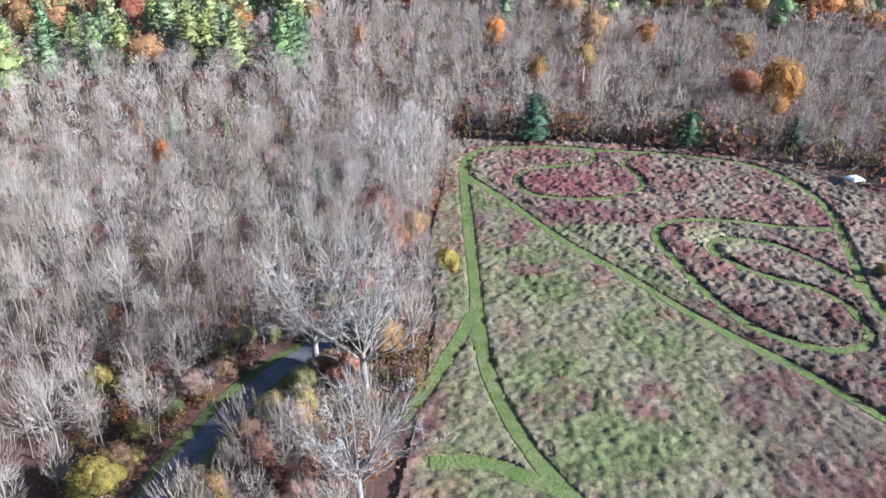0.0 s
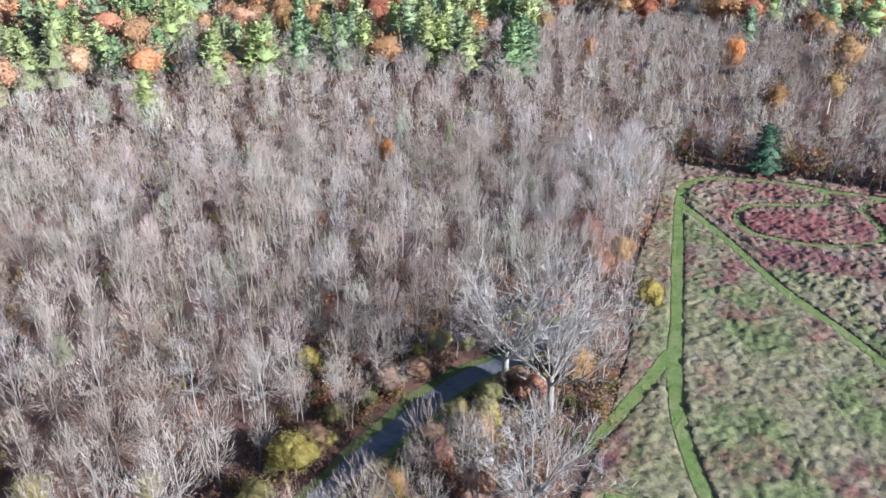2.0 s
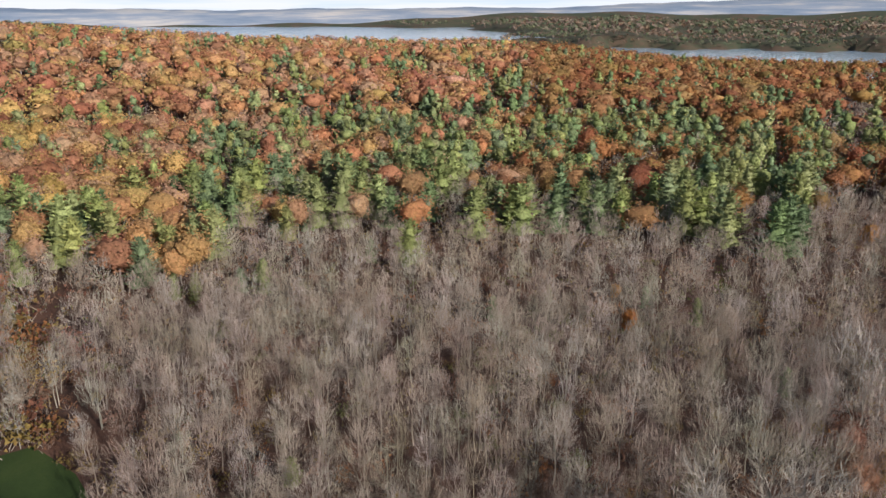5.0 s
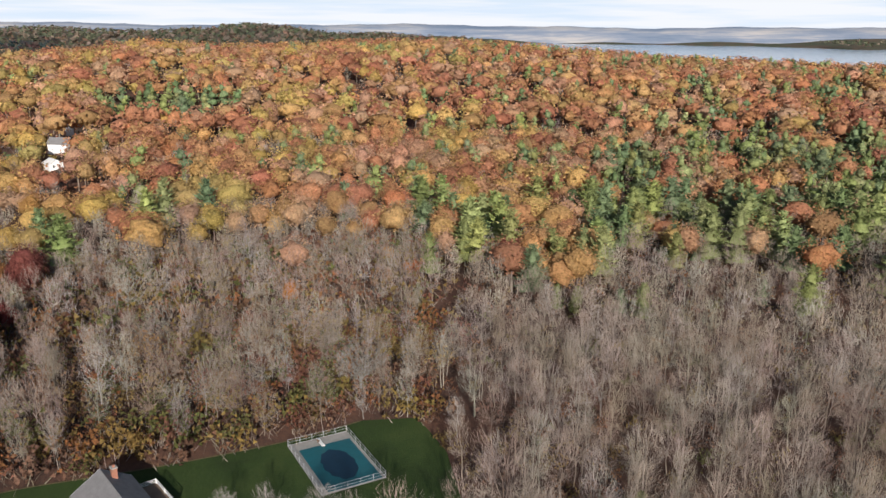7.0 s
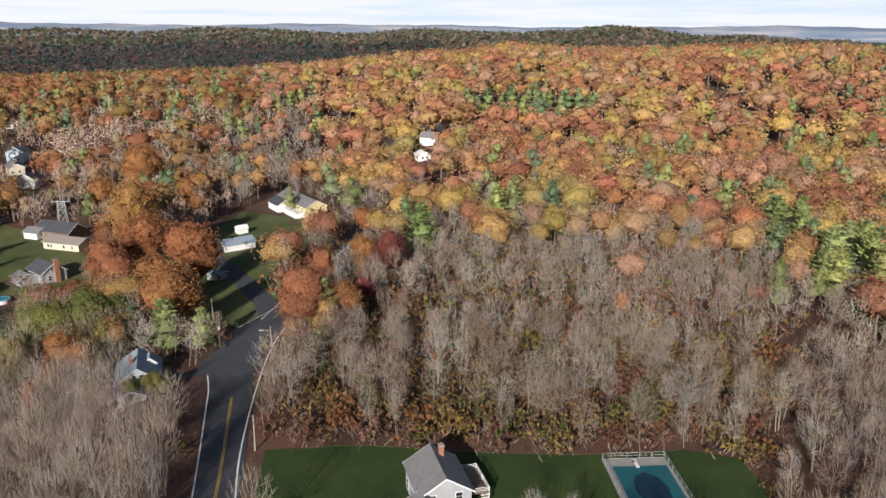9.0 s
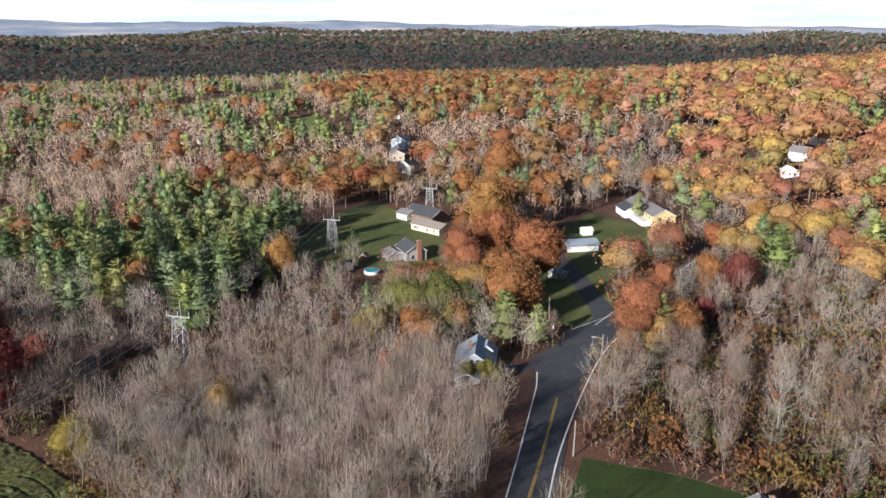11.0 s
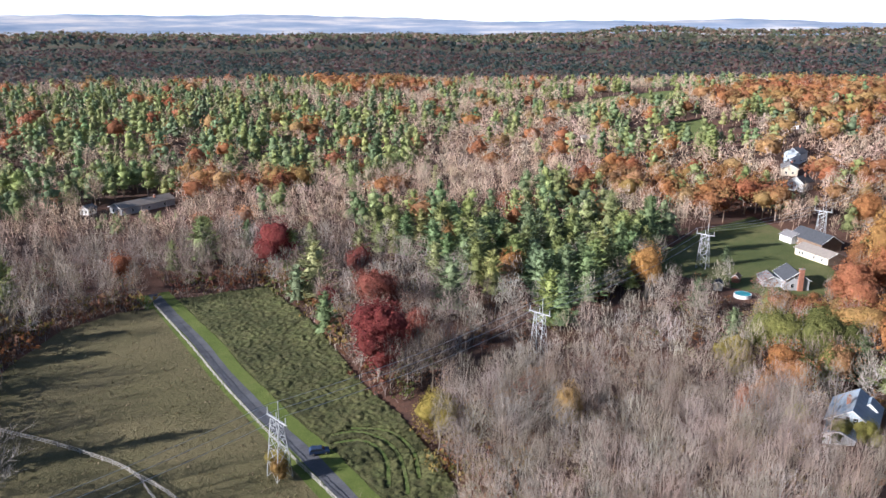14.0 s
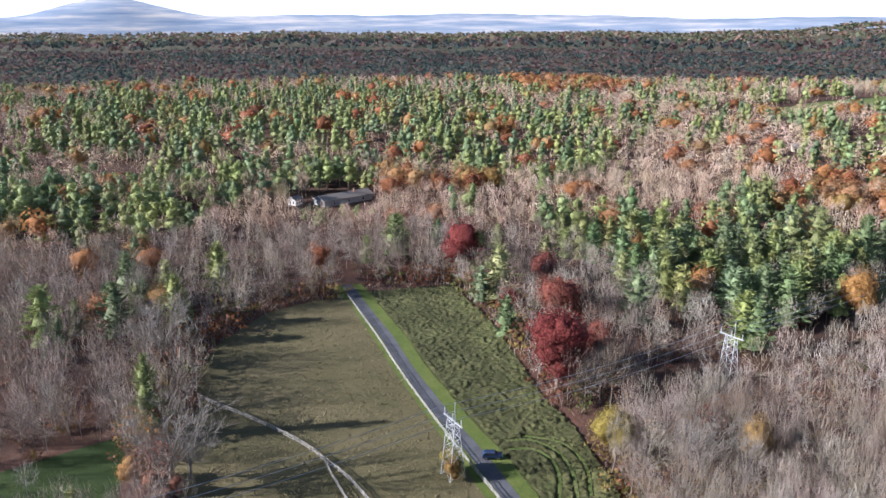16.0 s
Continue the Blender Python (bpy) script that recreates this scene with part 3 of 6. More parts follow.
def leafy_tree(level, lobes=7, wide=1.0, low=4.8):
    """A broad crown still in leaf, bulging in many rounded sprays, about 15 m tall."""
    s = Sprig()
    s.limb((0, 0, 0), (0.2, 0.1, 6), 0.34, 0.24, 5)
    mid, tall = (low + 14.4) / 2, (14.4 - low) / 2
    for i in range(6):
        s.limb((0.1, 0.05, rng.uniform(2.5, 5)), np.array([0, 0, mid - 0.3 * tall]) + way(i * 1.05, rng.uniform(0, 0.6)) * 3 * wide, 0.12, 0.0)
    for i in range(6):
        az = i * 1.3 + rng.uniform(-0.5, 0.5)
        off = rng.uniform(1.4, 2.4) * wide if i else 0.0
        k = rng.uniform(0.5, 0.7) if i else 0.86
        c = np.array([math.cos(az) * off, math.sin(az) * off, mid + (rng.uniform(-0.45, 0.3) * tall if i else 0.1 * tall)])
        s.billow(c, (3.9 * wide * k, 3.9 * wide * k, tall * k), lobes * (7 if i == 0 else 3), 0.36, 1500 if i == 0 else 560, 0.175, 0.27 if i == 0 else 0.4, 3 if i == 0 else 2)
    return s.arrays()


def pine_tree(level, open_=False, fine=False):
    """A white pine: uneven whorls of long feathered boughs, upswept at the tips, about 18 m tall."""
    s = Sprig()
    s.limb((0, 0, 0), (0, 0, 16.0), 0.25, 0.05, 4 if level == 0 else 3)
    if level and not fine:
        # from afar the boughs close into a rounded, tapering mass
        for z, r, up, count in ((6.0, 3.9, 3.6, 5), (10.2, 3.1, 3.6, 4), (14.2, 1.8, 3.2, 3)):
            k = rng.uniform(0.85, 1.15)
            s.billow((rng.normal() * 0.5, rng.normal() * 0.5, z), (r * k, r * k, up), 6, 0.5, count * (18 if level == 1 else 6), 0.45 if level == 1 else 0.75, 0.5, 1, 2)
        return s.arrays()
    low = 3.6 if open_ else 2.2
    tall = 17.2 - low
    boughs, feathers, long_, broad = (42, 12, 1.5, 0.28) if fine else (48, 20, 1.2, 0.16)
    for i in range(boughs):
        f = ((i + rng.uniform(0, 0.8)) / boughs) ** 0.95
        f = 0.45 * round(f * 7) / 7 + 0.55 * f
        az = i * 2.39996 + rng.uniform(-0.5, 0.5)
        reach = (5.6 * (1 - f) ** 0.75 * min(1.0, 0.7 + 2.0 * f) + 0.5) * rng.uniform(0.7, 1.2)
        z = low + tall * f
        out = way(az, 0.05 + 0.5 * f)
        n0 = s.n
        if level == 0:
            s.limb((0, 0, z - 0.4), np.array([0, 0, z - 0.4]) + out * reach * 0.9, 0.05, 0.0)
        for k in range(feathers):
            g = (k + rng.uniform(0.2, 1.0)) / feathers
            start = np.array([0, 0, z - 0.3]) + out * reach * (0.15 + 0.55 * g) + rng.normal(size=3) * (0.3, 0.3, 0.35)
            turn = (-1) ** k * rng.uniform(0.1, 0.9) * (1.15 - g)
            along = way(az + turn, rng.uniform(-0.15, 0.65) + 0.35 * f)
            s.plume(start, along, long_ * (0.55 + 0.45 * reach / 4.5) * rng.uniform(0.8, 1.2), broad, 2)
        s.gain.append((n0, s.n, rng.uniform(0.85, 1.18)))
    for k in range(3):
        f = k / 3
        s.tier(low + 0.1 + tall * f, low + tall * (f + 0.4), 2.7 * (1 - f) ** 0.75 + 0.2, 9)
    return s.arrays()


def bush(level, leaves=0.6, dense=1.0):
    """Low brush: many thin stems with some clinging leaves, about 3 m tall."""
    s = Sprig()
    for i in range({0: 14, 1: 8}[level]):
        az, up = rng.uniform(0, 6.28), rng.uniform(0.6, 1.4)
        p = rng.normal(size=3) * (0.7, 0.7, 0)
        e = p + way(az, up) * rng.uniform(1.6, 3.2)
        s.twig(p, e, 0.035 if level == 0 else 0.07)
        for k in range(int({0: 5, 1: 3}[level] * leaves * 2)):
            s.leaf(p + (e - p) * rng.uniform(0.4, 1.1) + rng.normal(size=3) * 0.3, 0.26 if level == 0 else 0.42, 0.2, 3)
    return s.arrays()


def clump():
    """A far crown seen as a ragged tuft."""
    s = Sprig()
    for k in range(6):
        w = rng.normal(size=3) * (2.6, 2.6, 1.6)
        s.leaf((w[0], w[1], 9 + abs(w[2]) * 1.4 - 0.5 * math.hypot(w[0], w[1])), 2.9, 0.45, 3)
    return s.arrays()


def clinging_tree(spread):
    """A spreading bare tree that still holds thin leaves in its upper crown."""
    v, f, m, g = bare_tree(0, spread, 1)
    tips = v[np.unique(f[28:, 2])]
    tips = tips[tips[:, 2] > 8.0]
    s = Sprig()
    for k in range(260):
        s.leaf(tips[rng.integers(0, len(tips))] + rng.normal(size=3) * 0.35, 0.24, 0.2, 3)
    v2, f2, m2, g2 = s.arrays()
    return np.concatenate([v, v2]), np.concatenate([f, f2 + len(v)]), np.concatenate([m, m2]), np.concatenate([g, g2])


def old_tree(spread):
    """A broad old tree, forked low, with long crooked limbs."""
    s = Sprig()
    s.limb((0, 0, 0), (0.2, 0.1, 4.2), 0.27, 0.22, 6)
    for i in range(11):
        az, up = i * 2.4 + rng.uniform(-0.4, 0.4), rng.uniform(0.6, 1.35)
        p = np.array([0.15, 0.08, rng.uniform(2.8, 4.2)])
        ln, r = rng.uniform(2.6, 4.0), 0.1
        for k in range(3):
            q = p + way(az, up) * ln * (1, 1, 0.9) * (spread, spread, 1)
            s.limb(p, q, r, r * 0.6, 4)
            for j in range(5):
                b = p + (q - p) * rng.uniform(0.3, 1)
                a2, u2 = az + rng.normal() * 0.9, rng.uniform(0.2, 1.3)
                e = b + way(a2, u2) * rng.uniform(1.2, 2.6)
                s.limb(b, e, r * 0.3, 0.0)
                for t in range(9):
                    b3 = b + (e - b) * rng.uniform(0.25, 1)
                    s.twig(b3, b3 + way(a2 + rng.normal() * 0.9, rng.uniform(0.1, 1.4)) * rng.uniform(0.8, 2.0), 0.022)
            p, r = q, r * 0.6
            az, up, ln = az + rng.normal() * 0.5, min(1.4, up + rng.uniform(-0.2, 0.35)), ln * 0.85
    return s.arrays()


SHAPES = {
    ("old", 0): [old_tree(sp) for sp in (1.0, 0.85, 1.1)],
    ("clinging", 0): [clinging_tree(sp) for sp in (1.4, 1.2, 1.0)],
    ("shrub", 0): [leafy_tree(0, n, w, 1.5) for n, w in ((9, 1.2), (8, 1.4), (10, 1.1))],
    ("bare", 0): [bare_tree(0, sp, st) for sp, st in ((1.0, 1), (0.9, 2), (1.25, 1), (1.1, 1), (0.8, 1))],
    ("bare", 1): [bare_tree(1, sp, st) for sp, st in ((1.0, 1), (0.8, 2), (1.2, 1), (0.9, 1))],
    ("bare", 5): [bare_tree(5, sp, st) for sp, st in ((1.0, 1), (0.8, 2), (1.2, 1), (0.9, 1))],
    ("bare", 2): [bare_tree(2, sp) for sp in (1.2, 1.4, 1.0)],
    ("oak", 0): [leafy_tree(0, n, w, 2.8) for n, w in ((8, 1.05), (7, 1.15), (9, 0.95), (8, 1.1))],
    ("oak", 5): [dome_tree(1, w, True) for w in (1.0, 1.15, 0.9, 1.25)],
    ("pine", 5): [pine_tree(1, o, True) for o in (False, True, False, True)],
    ("oak", 1): [dome_tree(1, w) for w in (1.0, 1.15, 0.9, 1.1, 1.25, 1.0)],
    ("oak", 2): [dome_tree(2, w) for w in (1.15, 1.3, 1.0, 1.2, 1.1)],
    ("pine", 0): [pine_tree(0, o) for o in (False, True, False)],
    ("pine", 1): [pine_tree(1, o) for o in (False, True, False, True)],
    ("pine", 2): [pine_tree(2, o) for o in (False, True, False)],
    ("bush", 0): [bush(0, lv) for lv in (0.2, 0.6, 1.0)],
    ("bush", 1): [bush(1, lv) for lv in (0.2, 0.8)],
    ("clump", 3): [clump() for _ in range(4)],
}
BARKS = np.array([(0.325, 0.282, 0.242), (0.285, 0.238, 0.2), (0.365, 0.325, 0.285), (0.265, 0.212, 0.172), (0.305, 0.258, 0.22)])
ORANGES = np.array([(0.37, 0.175, 0.085), (0.38, 0.22, 0.095), (0.34, 0.16, 0.09), (0.38, 0.245, 0.095), (0.36, 0.205, 0.125), (0.37, 0.225, 0.14), (0.3, 0.13, 0.075), (0.36, 0.215, 0.1)])
RUSSETS = np.array([(0.31, 0.135, 0.06), (0.34, 0.185, 0.085), (0.28, 0.11, 0.055), (0.34, 0.21, 0.09), (0.29, 0.18, 0.065), (0.33, 0.16, 0.06)])
BARKS *= (0.9, 0.88, 0.85)
GREENS = np.array([(0.19, 0.22, 0.08), (0.22, 0.245, 0.085), (0.14, 0.19, 0.085), (0.225, 0.25, 0.105), (0.15, 0.195, 0.1)])
BUSHES = np.array([(0.27, 0.12, 0.05), (0.21, 0.15, 0.05), (0.19, 0.085, 0.055), (0.25, 0.17, 0.055), (0.14, 0.14, 0.045), (0.22, 0.13, 0.085), (0.2, 0.11, 0.065)])
OBJECT_HEIGHT = {"bare": 15.0, "oak": 15.0, "pine": 18.0, "bush": 3.0, "shrub": 15.0, "clinging": 15.0, "old": 11.5, "clump": 15.0}


def patches(x, y, size, seed):
    """Smooth random patches between 0 and 1."""
    r = np.random.default_rng(seed)
    v = np.zeros(np.shape(x))
    for k in range(9):
        a, f = r.uniform(0, 6.28), r.uniform(0.6, 1.8) / size
        v += np.sin((x * math.cos(a) + y * math.sin(a)) * f * 6.28 + r.uniform(0, 6.28))
    return 1 / (1 + np.exp(-v * 0.75))


# stands of one kind of tree in the southern woods
BARE_STANDS = [
    [(-95, -330), (-146, -377), (-194, -315), (-138, -301), (-99, -307)],
    [(-218, -319), (-323, -413), (-457, -458), (-378, -362), (-273, -297), (-230, -290)],
    [(-515, -255), (-659, -278), (-498, -204), (-425, -202)],
    [(-114, -347), (-195, -357), (-266, -357), (-292, -323), (-216, -288), (-137, -300), (-96, -297)],
    [(33, -283), (2, -318), (-49, -313), (-93, -289), (-64, -221), (-31, -225), (-13, -197), (26, -207)],
]
OAK_STANDS = [
    [(-279, -278), (-365, -311), (-393, -245), (-349, -187), (-310, -197), (-317, -236)],
    [(-685, -481), (-982, -536), (-815, -371), (-651, -341), (-637, -415)],
    [(-148, -448), (-164, -400), (-205, -389), (-183, -353), (-141, -383)],
    [(-528, -1037), (-705, -1057), (-621, -830), (-479, -786)],
]
PINE_STANDS = [
    [(-166, -274), (-218, -292), (-285, -256), (-274, -199), (-208, -167), (-161, -169), (-170, -213)],
    [(-193, -646), (-329, -715), (-403, -588), (-330, -441), (-240, -362), (-203, -385), (-161, -435), (-144, -488)],
    [(-531, -476), (-575, -408), (-511, -297), (-447, -289), (-382, -335)],
    [(47, -440), (-6, -485), (-75, -474), (-162, -506), (-142, -443), (-66, -389), (-13, -334), (39, -348)],
    [(59, -921), (-313, -980), (-411, -764), (-269, -533), (-138, -531), (-42, -542), (41, -599)],
]
CLEAR = [MEADOW, LAWN, BROWN, GREEN, LAWN2, YARD, YARD2, GOLF, GOLF2]
LINES = [(LANE, 4.2), ([(-44, 42), (-37, 62), (-26, 76), (-19, 88)], 7.0), (ROAD, 7.5), (SIDE, 5.0), (APRON, 4.5), (DRIVE, 6.0), ([(30, -121), (-63.1, -133.0), (-147.9, -144.7), (-256.5, -167.4), (-330, -165), (-440, -165)], 5.5)]
YARDS = [(-12, 84, 9), (-18, 91, 6), (-9, 66, 6), (-152, -58, 10), (-160, -56, 8), (-115, 3, 12), (-170, -67, 10), (-263, -134, 11), (-301, -147, 13), (-318, -156, 11), (-304, -80, 11), (-328, -83, 5), (-264, -76, 7), (-350, -58, 14), (-375, -72, 14), (-416, -217, 12), (-484, -259, 12), (-449, -243, 10), (-113, -393, 20), (-91, -398, 7), (-63, -134, 6), (-148, -145, 2.2), (-256, -167, 7), (-240, -140, 8), (-526, 5, 9), (-487, -4, 9), (-446, -8, 9), (-7, -151, 11)]


def open_ground(x, y, margin=0.0):
    bad = np.zeros(np.shape(x), bool)
    for p in CLEAR:
        bad |= inside(p, x, y)
    for p, w in LINES:
        bad |= off_line(p, x, y) < w + margin
    for cx, cy, r in YARDS:
        bad |= np.hypot(x - cx, y - cy) < r
    return bad


def scatter(spacing, dmin, dmax, a0=-36.0, a1=193.0):
    """Jittered grid of places in a ring sector round the hover point."""
    n = int(dmax / spacing) + 1
    i, j = np.meshgrid(np.arange(-n, n + 1), np.arange(-n, n + 1))
    x = (i.ravel() + 0.5 * (j.ravel() % 2)) * spacing + rng.uniform(-0.42, 0.42, i.size) * spacing
    y = j.ravel() * spacing + rng.uniform(-0.42, 0.42, i.size) * spacing
    d, a = np.hypot(x, y), np.degrees(np.arctan2(-x, y))
    a = np.where(a < -90, a + 360, a)
    keep = (d > dmin) & (d <= dmax) & (a > a0) & (a < a1)
    x, y = x[keep], y[keep]
    keep = ~open_ground(x, y)
    return x[keep], y[keep]


def woods(x, y):
    """Chances of bare, leafy and evergreen trees, place by place."""
    d, a = np.hypot(x, y), np.degrees(np.arctan2(-x, y))
    a = np.where(a < -90, a + 360, a)
    p1, p2 = patches(x, y, 90, 3), patches(x, y, 45, 5)
    bare, oak, pine = np.full(x.shape, 0.15), np.full(x.shape, 0.6), np.full(x.shape, 0.25)

    def put(where, b, o, p):
        bare[where], oak[where], pine[where] = b, o, p

    put((a < 10) & (d < 330), 0.976, 0.014, 0.01)
    put((a < 10) & (d < 186), 0.995, 0.005, 0.0)
    put((a < 10) & (d >= 330), 0.56, 0.26, 0.18)
    m = (a >= 10) & (a < 60)
    put(m & (d < 245), 1.0, 0.0, 0.0)
    put(m & (d >= 245) & (d < 310), 0.6, 0.1, 0.3)
    put(m & (d >= 310) & (d < 520), 0.18, 0.24, 0.58)
    put(m & (d >= 520), 0.06, 0.7, 0.24)
    m = (a >= 52) & (a < 66)
    put(m & (d < 215), 1.0, 0.0, 0.0)
    put(m & (d >= 215) & (d < 330), 0.42, 0.28, 0.30)
    put(m & (d >= 330), 0.05, 0.72, 0.23)
    m = (a >= 66) & (a < 100)
    put(m & (d < 255), 0.99, 0.01, 0.0)
    put(m & (d >= 255) & (d < 335), 0.66, 0.27, 0.07)
    put(m & (d >= 335) & (d < 430), 0.3, 0.62, 0.08)
    put(m & (d >= 430), 0.14, 0.81, 0.05)
    m = (a >= 98) & (a < 126)
    put(m & (d < 165), 0.99, 0.01, 0.0)
    put(m & (d >= 165) & (d < 235), 0.84, 0.13, 0.03)
    put(m & (d >= 235) & (d < 330), 0.5, 0.42, 0.08)
    put(m & (d >= 330) & (d < 620), 0.66, 0.25, 0.09)
    put(m & (d >= 620), 0.25, 0.5, 0.25)
    m = (a >= 120) & (a < 152)
    put(m & (d < 215), 0.992, 0.008, 0.0)
    put(m & (d >= 215) & (d < 420), 0.8, 0.015, 0.185)
    put(m & (d >= 420) & (d < 560), 0.86, 0.05, 0.09)
    put(m & (d >= 560), 0.52, 0.07, 0.41)
    m = a >= 145
    put(m & (d < 330), 0.945, 0.003, 0.052)
    put(m & (d >= 330) & (d < 480), 0.74, 0.02, 0.24)
    put(m & (d >= 480), 0.5, 0.07, 0.43)
    for stands, mix_ in ((BARE_STANDS, (0.95, 0.025, 0.025)), (OAK_STANDS, (0.12, 0.8, 0.08)), (PINE_STANDS, (0.14, 0.05, 0.81))):
        for poly in stands:
            put(inside(poly, x, y), *mix_)
    clump_of = np.hypot(x + 557, y - 62) < 48
    put(clump_of, 0.0, 0.0, 1.0)
    mix = np.where(d > 300, 0.9, 0.35)
    oak = oak * (1 + mix * (p1 - 0.5) * 1.6)
    pine = pine * (1 - mix * (p1 - 0.5) * 1.6)
    bare = bare * (1 + mix * (p2 - 0.5) * 1.6)
    stand = smooth((p1 - 0.2) / 0.4)
    south = (a > 118) & (d > 330)
    for poly in BARE_STANDS + OAK_STANDS + PINE_STANDS:
        south &= ~inside(poly, x, y)
    pine = np.where(south, pine * (0.08 + 1.5 * (1 - stand)), pine)
    bare = np.where(south, bare * (0.15 + 2.2 * stand), bare)
    oak = np.where(south, oak * (0.3 + 1.4 * p2), oak)
    t = bare + oak + pine
    return bare / t, (bare + oak) / t, p1, p2, a, d


def plant(x, y, kind, level, scale, turn, bark, leaf, name, label, category):
    """Joins many trees of one kind into one mesh."""
    allv, allf, allm, allt, base = [], [], [], [], 0
    shapes = SHAPES[(kind, level)]
    pick = rng.integers(0, len(shapes), len(x))
    z = height(x, y)
    for k, (v, f, m, gain) in enumerate(shapes):
        w = np.nonzero(pick == k)[0]
        if not len(w):
            continue
        c, s_ = np.cos(turn[w])[:, None], np.sin(turn[w])[:, None]
        sc = scale[w][:, None]
        wide = sc * rng.uniform(0.85, 1.15, (len(w), 1)) * {"pine": 1.4 if level in (0, 5) else 1.45, "oak": 1.14}.get(kind, 1.0)
        vx = (v[:, 0] * c - v[:, 1] * s_) * wide + x[w][:, None]
        vy = (v[:, 0] * s_ + v[:, 1] * c) * wide + y[w][:, None]
        vz = v[:, 2] * sc + z[w][:, None] - 0.05
        vm = np.zeros(len(v), int)
        vm[f.ravel()] = np.repeat(m, 3)
        wood = bark[w][:, None, :] * np.where(vm == 0, 0.8, 1.02)[None, :, None]
        tint = np.where(((vm == 0) | (vm == 3))[None, :, None], wood, leaf[w][:, None, :])
        allv.append(np.stack([vx, vy, vz], -1).reshape(-1, 3))
        allf.append((f[None] + (np.arange(len(w)) * len(v))[:, None, None]).reshape(-1, 3) + base)
        allm.append(np.tile(m, len(w)))
        allt.append((tint * gain[None, :, None]).reshape(-1, 3))
        base += len(w) * len(v)
    me = mesh_of(name, np.concatenate(allv), np.concatenate(allf), [M_BARK, M_LEAF, M_NEEDLE, M_BARK], np.concatenate(allm), np.concatenate(allt), False)
    return tagged(new(name, me), label, category, kind="stuff")


def shade_of(table, n, spread=0.14):
    return table[rng.integers(0, len(table), n)] * rng.uniform(1 - spread, 1 + spread, (n, 1)) * rng.uniform(0.94, 1.06, (n, 3))


def leaf_tints(x, y, a, d, kind):
    n = len(x)
    if kind == "pine":
        return shade_of(GREENS, n, 0.22) * np.where(d > 320, 1.05, 1.1)[:, None]
    if kind == "oak":
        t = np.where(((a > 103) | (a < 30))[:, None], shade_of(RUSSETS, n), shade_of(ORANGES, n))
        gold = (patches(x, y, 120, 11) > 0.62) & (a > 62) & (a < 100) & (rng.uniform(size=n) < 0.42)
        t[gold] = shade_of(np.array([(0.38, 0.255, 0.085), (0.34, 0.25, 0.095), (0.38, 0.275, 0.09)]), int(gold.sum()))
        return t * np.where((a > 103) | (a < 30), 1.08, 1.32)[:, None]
    return shade_of(BARKS, n)


HEIGHTS = {"bare": (0.72, 1.08), "oak": (0.75, 1.15), "pine": (0.75, 1.2)}
LABELS = {
    "bare": ("bare_woodland", "dense grey-brown leafless woodland of slender trees", "woodland"),
    "oak": ("autumn_woodland", "dense rust-orange and gold autumn tree crowns", "woodland"),
    "pine": ("pine_woodland", "dense dark green white pines among other trees", "woodland"),
}
HOMES = [(-225, -60, 13), (-250, -72, 13), (-285, -78, 12), (-205, -47, 9), (-180, -46, 9), (-240, -45, 8), (-115, 3, 9), (-168, -67, 4), (-263, -135, 11), (-304, -147, 12), (-304, -80, 10), (-350, -60, 16), (-416, -217, 9), (-452, -244, 9), (-484, -259, 9), (-256, -167, 5), (-239, -140, 7), (-113, -393, 18), (-264, -76, 6), (-446, -8, 7), (-487, -4, 7), (-540, -380, 48), (-660, -585, 85)]


def low_cover(x, y):
    """Young growth in front of the houses: the tallest that grows at each place."""
    cap = np.full(np.shape(x), 99.0)
    for hx, hy, r in HOMES:
        d = math.hypot(hx, hy)
        ux, uy = -hx / d, -hy / d
        along = (x - hx) * ux + (y - hy) * uy
        aside = np.abs((x - hx) * uy - (y - hy) * ux)
        m = (along > 0) & (along < 60) & (aside < r)
        cap[m] = np.minimum(cap[m], np.maximum(2.5, 1.0 + 0.85 * along[m] * 80 / d))
    return cap


